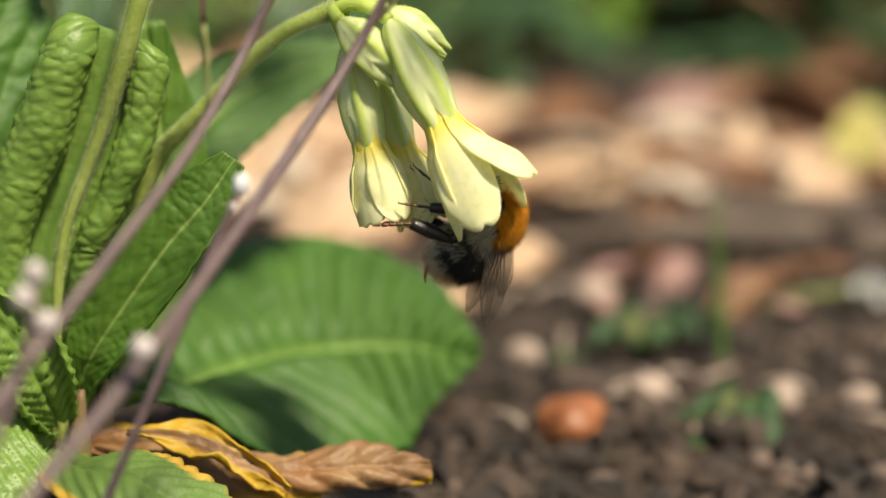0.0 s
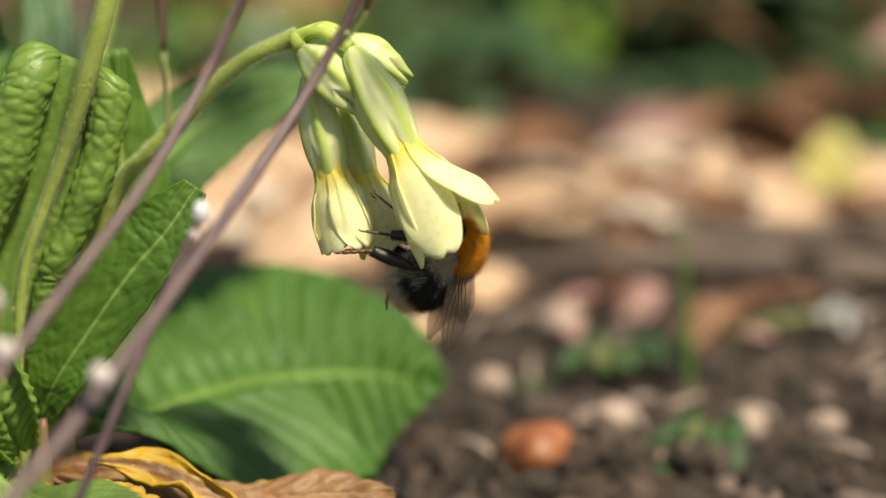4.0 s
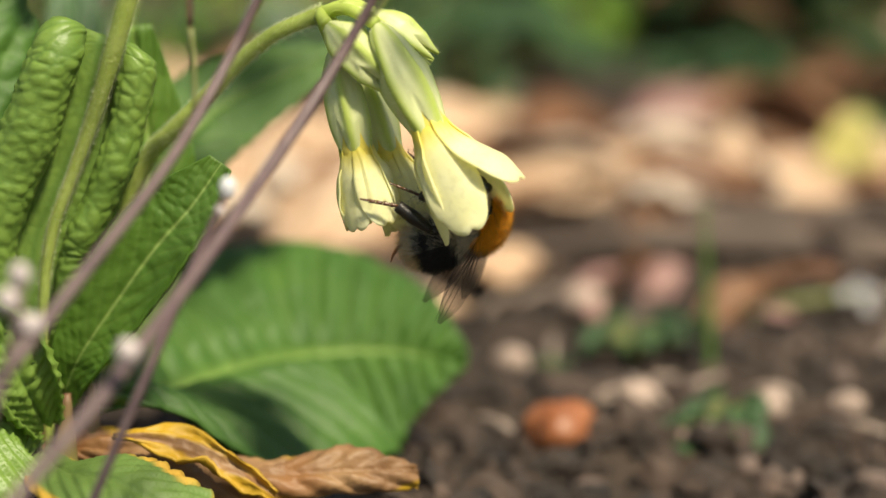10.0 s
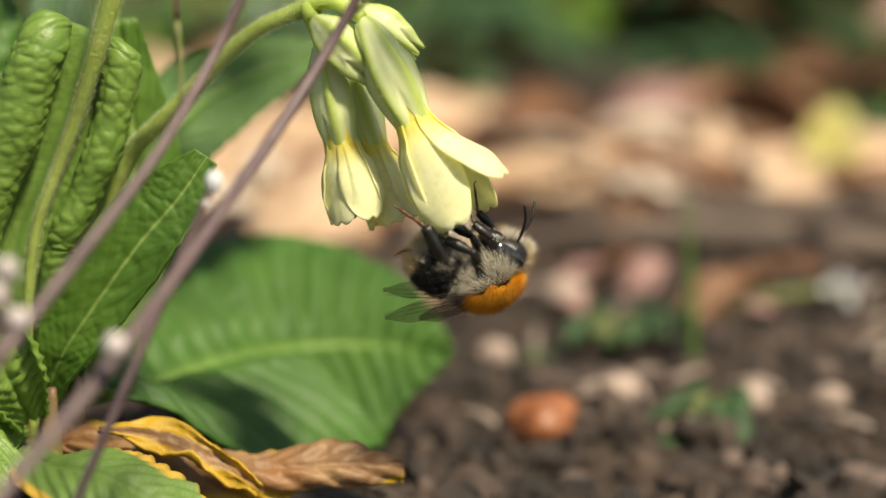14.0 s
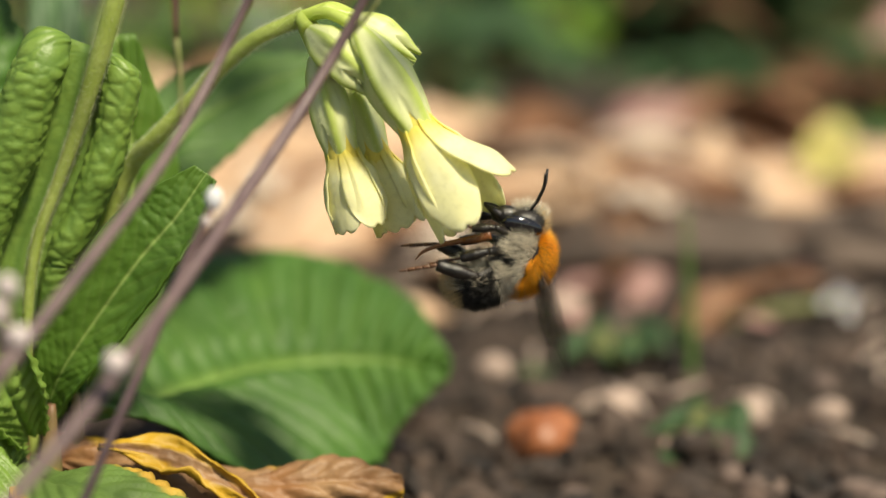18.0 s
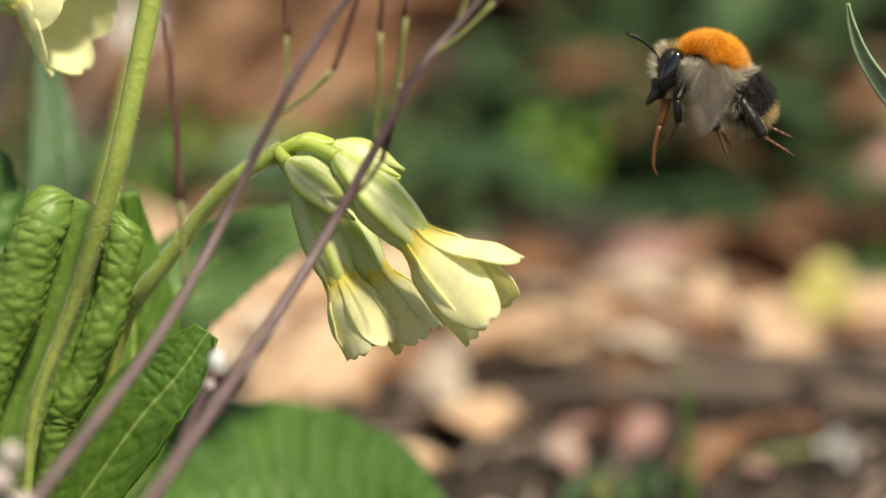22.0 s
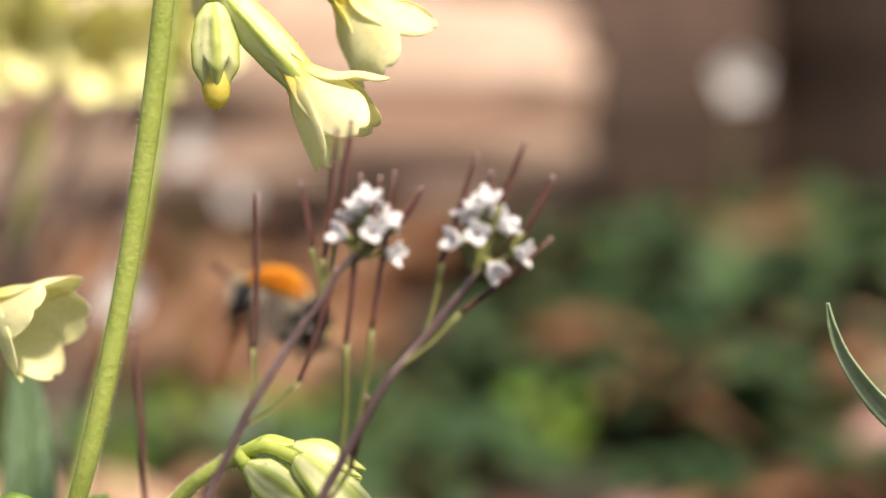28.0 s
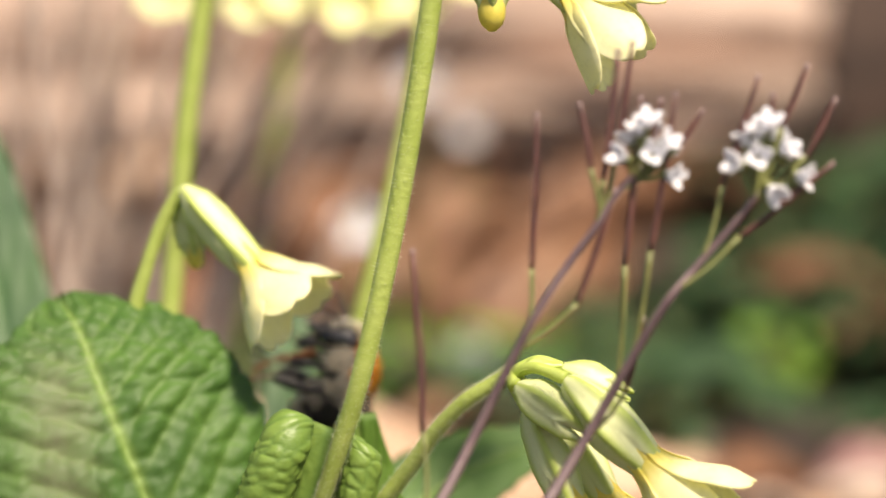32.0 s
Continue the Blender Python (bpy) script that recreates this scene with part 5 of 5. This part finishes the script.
def build_bee():
    T = (3.1, 2.7, 2.6)
    thorax = part("thorax", ball((0, 0, 0), T, 16, 24, 0.03), M_CHITIN, bee, local=True)
    fur("back_fur", (0, 0, 0), T, 9500, 1.3, M_FUR_ORANGE, lambda q: q[2] > 0.2 + 0.12 * math.sin(q[0] * 9 + q[1] * 4), thorax, 1, radius=0.016, label="dense orange fur")
    fur("dark_hairs", (0, 0, 0), T, 650, 1.35, M_FUR_BLACK, lambda q: q[2] > 0.3 and q[0] > 0.1, thorax, 13, radius=0.016, label="dark hairs mixed into the orange")
    fur("side_fur", (0, 0, 0), T, 3600, 1.9, M_FUR_PALE, lambda q: -0.75 < q[2] < 0.24 and q[0] > -0.75 and abs(q[1]) > 0.15 and not (q[2] < -0.1 and abs(q[0] + 0.05) < 0.16), thorax, 2, (-0.35, 0, -0.75), 0.012, label="pale grey side fur")
    fur("rear_fur", (0, 0, 0), T, 1500, 1.3, M_FUR_PALE, lambda q: q[0] < -0.62 and q[2] > -0.2, thorax, 12, (-0.5, 0, 0.1), 0.013, label="cream fur at the thorax's hind edge")
    fur("collar_fur", (0, 0, 0), T, 1200, 0.9, M_FUR_BLACK, lambda q: q[2] < -0.2, thorax, 3, (-0.2, 0, -0.3))
    head = part("head", joined(ball((1.0, 0, -0.6), (1.35, 1.7, 1.9), 14, 20), ball((1.65, 0, -2.1), (0.85, 0.95, 1.5), 10, 14)), M_CHITIN, bee, local=True)
    head.location = Vector((2.7, 0, -0.4)) * 0.001
    head.scale = (1.15, 1.1, 1.15)
    for s in (1, -1):
        eye = part("eye", ball((0, 0, 0), (0.86, 0.56, 1.85), 14, 18), M_EYE, head, "shiny black compound eye", local=True)
        eye.location = Vector((0.95, 1.5 * s, -0.8)) * 0.001
        eye.rotation_euler = (0, radians(-16), radians(12 * s))
        part("mandible", tube([(1.7, 0.8 * s, -2.6), (2.2, 0.75 * s, -3.4), (2.6, 0.35 * s, -4.1)], [0.42, 0.36, 0.12], 8, 8), M_CHITIN, head, "glossy black jaw", local=True)
        BEE["antenna_" + ("l" if s > 0 else "r")] = part("antenna", joined(tube([(1.9, 0.5 * s, -0.2), (2.7, 0.9 * s, 0.7)], [0.13, 0.11], 7, 6), tube([(2.7, 0.9 * s, 0.7), (3.9, 1.3 * s, 1.5), (5.2, 1.8 * s, 1.9)], [0.14, 0.15, 0.12], 7, 14)), M_CHITIN, head, "thin black elbowed antenna", local=True)
    fur("face_fur", (1.0, 0, -0.6), (1.35, 1.7, 1.9), 620, 1.0, M_FUR_PALE, lambda q: q[0] > 0.25 and q[2] > -0.55 and abs(q[1]) < 0.5, head, 4, (0.5, 0, 0.2), 0.014, label="tuft of pale face fur")
    fur("crown_fur", (1.0, 0, -0.6), (1.35, 1.7, 1.9), 320, 0.8, M_FUR_TAN, lambda q: q[2] > 0.6 and abs(q[1]) < 0.5, head, 14, (0.2, 0, 0.4), 0.014, label="tan tuft on the crown")
    fur("nape_fur", (1.0, 0, -0.6), (1.35, 1.7, 1.9), 260, 0.7, M_FUR_BLACK, lambda q: q[0] < 0.0, head, 5, (0, 0, 0.2))
    tongue = part("tongue", joined(tube([(1.9, 0, -2.9), (2.3, 0, -4.0), (2.9, 0, -5.2)], [0.5, 0.42, 0.3], 8, 10), tube([(2.9, 0.05, -5.2), (3.7, 0.1, -7.0), (4.1, 0.1, -8.6), (3.9, 0.1, -9.6)], [0.28, 0.22, 0.16, 0.05], 7, 12)), M_TONGUE, head, "long reddish-brown tongue", local=True)
    BEE["tongue"] = tongue
    A = ((-2.9, 0, -0.5), (3.3, 2.85, 2.7))
    abdomen = part("abdomen", ball(*A, 18, 24, 0.02), M_CHITIN, bee, local=True)
    abdomen.location = Vector((-2.0, 0, -0.3)) * 0.001
    BEE["abdomen"], BEE["head"] = abdomen, head
    fur("front_band", *A, 2000, 1.3, M_FUR_PALE, lambda q: q[0] > 0.45 and q[2] > -0.5, abdomen, 6, (-0.7, 0, 0), 0.014, label="cream band at the abdomen's front")
    fur("black_fur", *A, 3400, 1.0, M_FUR_BLACK, lambda q: -0.62 < q[0] < 0.5 and q[2] > -0.55, abdomen, 7, (-0.9, 0, 0), label="short black fur")
    fur("side_fringe", *A, 2400, 1.5, M_FUR_PALE, lambda q: -0.85 < q[0] < 0.3 and -0.65 < q[2] < 0.1 and math.sin(q[0] * 9 + 1.2) > -0.3, abdomen, 8, (-0.6, 0, -0.55), 0.011, label="pale side fringe in bands")
    fur("belly_fur", *A, 1300, 0.9, M_FUR_PALE, lambda q: q[2] < -0.45, abdomen, 15, (-0.7, 0, -0.2), 0.010, label="thin grey belly fur")
    fur("tail_fur", *A, 2300, 1.3, M_FUR_TAN, lambda q: q[0] < -0.62, abdomen, 9, (-0.6, 0, 0), 0.016, label="cream-tan tail fur")

    def leg(name, hip, knee, ankle, toe, thick):
        h = np.array(hip, float)
        k, a, t = ((np.array(q, float) - h) * 1.25 for q in (knee, ankle, toe))
        ob = part(name, joined(tube([(0, 0, 0), k * 0.5, k], [thick * 0.75, thick, thick * 0.7], 9, 12), tube([k, (k + a) / 2, a], [thick * 0.65, thick * 1.15, thick * 0.9], 9, 12)), M_CHITIN, bee, "shiny black leg", local=True)
        ob.location = Vector(h) * 0.001
        mid = a + (t - a) * 0.45
        foot = part("foot", joined(*[tube([a + (t - a) * u, a + (t - a) * (u + 0.19)], [thick * 0.27, thick * 0.32], 7, 4) for u in (0, 0.2, 0.4, 0.6)], tube([a + (t - a) * 0.8, t, t + (t - mid) * 0.15 + np.array([0.25, 0, 0.1])], [thick * 0.2, thick * 0.14, 0.03], 6, 8)), M_TARSUS, ob, "brown jointed foot", local=True)
        rng = np.random.default_rng(len(bpy.data.objects))
        u = rng.random(160)[:, None]
        p = k + (a - k) * u
        out = unit(rng.normal(size=p.shape))
        fringe = unit((a - k) * 0.25 + np.array([-1.0, 0, -0.2]) + rng.normal(size=(90, 3)) * 0.35)
        part("leg_fringe", spikes(k + (a - k) * rng.random(90)[:, None], fringe, rng.uniform(0.7, 1.5, 90), 0.011, 0.0, 4), M_FUR_PALE, ob, "pale leg fringe", local=True)
        part("leg_hair", spikes(p + out * thick * 0.9, out + (a - k) * 0.15, rng.uniform(0.3, 0.8, 160), 0.018, 0.0, 2), M_FUR_BLACK, ob, local=True)
        return ob

    for s, tag in ((1, "l"), (-1, "r")):
        BEE["fore_" + tag] = leg("foreleg", (2.0, 1.2 * s, -2.0), (2.6, 2.3 * s, -3.6), (2.2, 2.0 * s, -5.4), (3.2, 1.7 * s, -7.6), 0.42)
        BEE["mid_" + tag] = leg("middle_leg", (0.2, 1.5 * s, -2.2), (0.3, 3.0 * s, -3.5), (-0.6, 2.8 * s, -5.6), (-1.4, 2.6 * s, -8.0), 0.52)
        BEE["hind_" + tag] = leg("hind_leg", (-1.6, 1.4 * s, -2.1), (-3.0, 2.9 * s, -3.0), (-4.2, 3.1 * s, -6.2), (-6.4, 3.0 * s, -8.2), 0.68)
    for s, tag in ((1, "l"), (-1, "r")):
        def wing(name, length, width, back, zz):
            # built pointing to the bee's side (+y for the left)
            spine = [(0, 0, 0), (-0.3 - back * 0.3, 0.35 * length * s, 0.15), (-0.9 - back, 0.7 * length * s, 0.1), (-1.3 - back * 1.4, length * s, -0.1)]
            geo = blade(spine, [0.3, width * 0.6, width, width * 1.05, width * 0.8, 0.3], (0, 0, 1), 26, 13, 5, 0.05, thick=0.03, crinkle=0.05, wave=0.25)
            ob = part(name, geo, M_WING, bee, "smoky translucent wing", local=True)
            ob.location = Vector((0.4 - back * 0.4, 1.9 * s, 1.4 + zz)) * 0.001
            line = np.array(spine, float)
            off = np.array([width * 0.85, 0, 0.04])
            for q in (0.0, 0.45, 0.95):
                part("vein", tube([line[0], line[1] + off * (0.75 - q) * 0.6, line[2] + off * (0.95 - q), line[3] + off * (0.5 - q * 0.6)], [0.08, 0.05, 0.035, 0.02], 5, 16), M_VEIN, ob, local=True)
            return ob
        BEE["wing_" + tag] = wing("forewing", 11.4, 1.8, 0.0, 0.0)
        BEE["hindwing_" + tag] = wing("hindwing", 7.6, 1.4, 0.9, -0.15)


build_bee()
bee.scale = (BEE_SIZE,) * 3

FLIGHT = [  # seconds, place in mm, the angle by which the bee's axis is raised from the viewer's right
    (0, 3.3, 1.4, 44.9, 80),
    (0.5, 3.5, 1.3, 44.9, 80),
    (1, 3.3, 1.4, 44.9, 80),
    (1.5, 3.3, 1.4, 44.8, 80),
    (2, 3.2, 1.4, 44.9, 80),
    (3, 3.2, 1.5, 44.8, 80),
    (3.5, 3.2, 1.5, 44.9, 80),
    (5.5, 3.2, 1.5, 44.8, 80),
    (6, 3.3, 1.5, 44.8, 76),
    (6.5, 3.8, 1.4, 44.1, 60),
    (7, 4.0, 1.1, 43.0, 50),
    (7.5, 3.5, 1.2, 43.1, 60),
    (8, 3.7, 1.4, 44.1, 70),
    (8.5, 3.8, 1.4, 44.1, 78),
    (9, 3.7, 1.4, 44.2, 80),
    (9.5, 3.5, 1.7, 45.8, 76),
    (10, 3.0, 1.5, 45.1, 66),
    (10.5, 4.6, -1.1, 42.2, 45),
    (11, 4.5, -1.3, 41.4, 36),
    (11.5, 6.9, -1.3, 41.2, 30),
    (12, 6.5, -1.5, 40.5, 26),
    (12.5, 7.2, -1.7, 39.8, 22),
    (13, 6.4, -1.9, 39.0, 22),
    (13.5, 6.0, -1.8, 39.2, 22),
    (14, 5.4, -1.9, 39.2, 22),
    (14.5, 5.1, -1.8, 39.5, 22),
    (16.5, 5.9, -2.1, 38.5, 24),
    (17, 8.0, -1.5, 40.9, 40),
    (17.5, 8.0, -1.2, 42.4, 50),
    (18, 8.9, -1.2, 42.6, 64),
    (18.2, 9.7, -0.9, 44.1, 72),
    (18.5, 12.7, 1.9, 46.7, 94),
    (18.8, 13.5, 2.9, 51.7, 118),
    (19, 15.6, 3.5, 54.7, 143),
    (19.1, 15.6, 4.0, 56.8, 148),
    (19.2, 17.8, 4.5, 59.3, 152),
    (19.3, 18.8, 5.0, 61.6, 163),
    (19.4, 20.6, 5.0, 62.0, 168),
    (19.6, 23.7, 5.4, 64.1, 170),
    (20, 22.8, 5.7, 65.3, 168),
    (20.5, 18.7, 4.8, 61.7, 156),
    (21, 23.4, 5.3, 65.8, 158),
    (21.5, 26.8, 6.2, 73.1, 152),
    (22, 27.5, 6.6, 76.9, 166),
    (22.5, 22.7, 6.9, 79.2, 165),
    (23, 20.6, 6.8, 78.8, 164),
    (23.5, 19.7, 7.3, 83.5, 160),
    (24, 21.3, 8.9, 89.2, 165),
    (24.5, 19.9, 10.3, 94.2, 165),
    (25, 23.4, 11.1, 95.0, 172),
    (25.5, 19.5, 12.7, 93.8, 166),
    (26, 16.9, 31.2, 87.9, 165),
    (26.2, 15.4, 36.1, 86.3, 165),
    (26.5, 11.9, 46.0, 84.2, 165),
    (28.5, -24.7, 76.1, 78.3, 165),
    (29, -30.6, 95.9, 76.4, 162),
    (29.5, -32.4, 105.8, 77.7, 160),
    (30, -42.8, 115.2, 76.5, 158),
    (30.5, -45.8, 114.6, 75.6, 158),
    (31, -43.1, 99.4, 76.9, 150),
    (31.2, -39.2, 79.1, 74.6, 128),
    (31.4, -36.1, 53.5, 69.2, 100),
    (31.6, -35.6, 43.0, 65.1, 86),
    (31.8, -35.9, 39.8, 64.8, 84),
    (32, -36.1, 38.7, 64.4, 82),
]


def turned(axis, degrees):
    return Matrix.Rotation(radians(degrees), 4, axis)


def motions():
    """All that moves: the bee, its wings, legs and abdomen, and the flowers that swing up when it leaves."""
    walk(bee, [(t, Matrix.Translation(Vector((x, y, z)) * 0.001) @ turned("Y", -a) @ turned("X", 180)) for t, x, y, z, a in FLIGHT])

    def keyed(name, rows):
        ob = BEE[name]
        home = Matrix.Translation(ob.location)
        walk(ob, [(t, home @ m) for t, m in rows])

    rest, fly = turned("Y", -38), turned("Y", -36)
    keyed("abdomen", [(0, rest), (6, rest), (11, turned("Y", -47)), (17, turned("Y", -47)), (18.5, turned("Y", -56)), (19.0, turned("Y", -66)), (19.3, turned("Y", -46)), (19.7, fly), (30.8, fly), (31.6, rest), (32, rest)])
    keyed("head", [(0, turned("Y", 50)), (9, turned("Y", 50)), (10.4, turned("Y", 45)), (11.5, turned("Y", 42)), (13, turned("Y", 50)), (16.8, turned("Y", 45)), (18, turned("Y", 25)), (19.3, turned("Y", 12)), (23, turned("Y", 5)), (25, turned("Y", 0)), (32, turned("Y", 10))])
    tucked = turned("Y", 36)
    walk(BEE["tongue"], [(0, tucked), (18.5, tucked), (19.4, turned("Y", 20)), (21, turned("Y", 25)), (22, turned("Y", 18)), (23, turned("Y", 12)), (25, turned("Y", 12)), (26, turned("Y", 15)), (31, turned("Y", 15)), (32, tucked)])
    root = Vector((1.9, 0, -0.2)) * 0.001
    for tag, k in (("l", 1.0), ("r", 0.6)):
        walk(BEE["antenna_" + tag], [(t, Matrix.Translation(root) @ turned("Y", a * k) @ Matrix.Translation(-root)) for t, a in ((0, 95), (10.3, 95), (10.8, 40), (17, 40), (18.6, 0), (30.5, 0), (31.6, 80), (32, 80))])
    grip = {"fore": (-5, 18, 12), "mid": (-16, 20, 24), "hind": (-34, -14, 30)}
    for limb, (on, hung_on, off) in grip.items():
        for tag in "lr":
            s = 8 if tag == "r" else 0
            keyed(limb + "_" + tag, [(0, turned("Y", on + s)), (10, turned("Y", on + s)), (11.4, turned("Y", hung_on - s)), (17.4, turned("Y", hung_on - s)), (18.6, turned("Y", hung_on * 0.5 + 6)), (19.3, turned("Y", off + s)),
                                     (22, turned("Y", off - 6 + s)), (25, turned("Y", off + 8)), (30.8, turned("Y", off)), (31.6, turned("Y", on)), (32, turned("Y", on))])

    def wing_pose(tag, sweep, lift, twist=0.0):
        """sweep: back along the body; lift: above the level; degrees."""
        s = 1 if tag == "l" else -1
        return turned("Z", sweep * s) @ turned("X", lift * s) @ turned("Y", twist)

    for tag in "lr":
        for wing, lag in (("wing_", 0), ("hindwing_", 4)):
            rows = [(t, wing_pose(tag, sw, li, 48 if tag == "l" else -48)) for t, sw, li in ((0, 84, -6), (6, 84, -6), (10, 82, -8), (13, 84, -14), (16.8, 82, -10), (17.4, 68, 0))]
            rows.append((17.8, wing_pose(tag, 50 - lag, 10)))
            for i in range(18 * FPS, 31 * FPS + 15):
                beat = (-1 if i % 2 == 0 else 1)
                t = i / FPS
                if t < 19.2:
                    rows.append((t, wing_pose(tag, 45 - lag, 8 - 30 * beat)))
                else:
                    rows.append((t, wing_pose(tag, -8 - lag + 20 * (beat > 0), -8 + 38 * beat)))
            rows += [(31.7, wing_pose(tag, 70, 5, 20 if tag == "l" else -20)), (32, wing_pose(tag, 76, 4, 40 if tag == "l" else -40))]
            keyed(wing + tag, rows)

    foot = SWAYING.location.copy()
    walk(SWAYING, [(t, Matrix.Translation(foot) @ turned("Y", math.degrees(mm / 80))) for t, mm in SWAY])
    foot = visited.location.copy()
    walk(visited, [(t, Matrix.Translation(foot + Vector((mm * 0.001, 0, 0))) @ turned("Y", -a)) for t, a, mm in (
        (0, 0, 0), (6, 0, 0), (7.4, 0.3, 0), (8, 0, 0), (12.5, 0, 0), (16.5, 0, 0), (17.4, 0.4, 0.1), (18, 1.2, 0.5), (18.3, 2.2, 1.0), (18.7, 3.8, 2.0), (19, 5.0, 2.6), (19.3, 5.5, 2.7),
        (19.6, 5.1, 2.6), (20, 5.6, 2.7), (21, 6.6, 2.9), (22.5, 7.2, 3.0), (24, 7.7, 3.0), (29, 8.0, 2.9), (32, 8.2, 2.9))])
    for ob, way, way2, spin in VISITED:
        place = ob.location.copy()

        def swung(k):
            q = Vector(np.array(way) * (1 - k) + np.array(way2) * k).to_track_quat("-Z", "Y") @ Euler((0, 0, radians(spin))).to_quaternion()
            return Matrix.Translation(place) @ q.to_matrix().to_4x4()

        walk(ob, [(t, swung(k)) for t, k in ((0, 0), (6, 0), (7, 0.06), (8, 0), (12.5, 0), (13, -0.06), (16.5, -0.03), (17.5, 0.05), (18, 0.25), (18.3, 0.55), (18.6, 0.8), (19, 1.05), (19.4, 1.0), (20, 1.0), (32, 1.0))])

    place = back_bloom.location.copy()

    def hung(k):
        q = Vector(np.array(BACK_WAYS[0]) * (1 - k) + np.array(BACK_WAYS[1]) * k).to_track_quat("-Z", "Y") @ Euler((0, 0, radians(10))).to_quaternion()
        return Matrix.Translation(place) @ q.to_matrix().to_4x4()

    walk(back_bloom, [(t, hung(k)) for t, k in ((0, 0), (29, 0.05), (30, 0.15), (31, 0.4), (31.3, 0.65), (31.6, 1.08), (31.8, 0.95), (32, 1))])


motions()
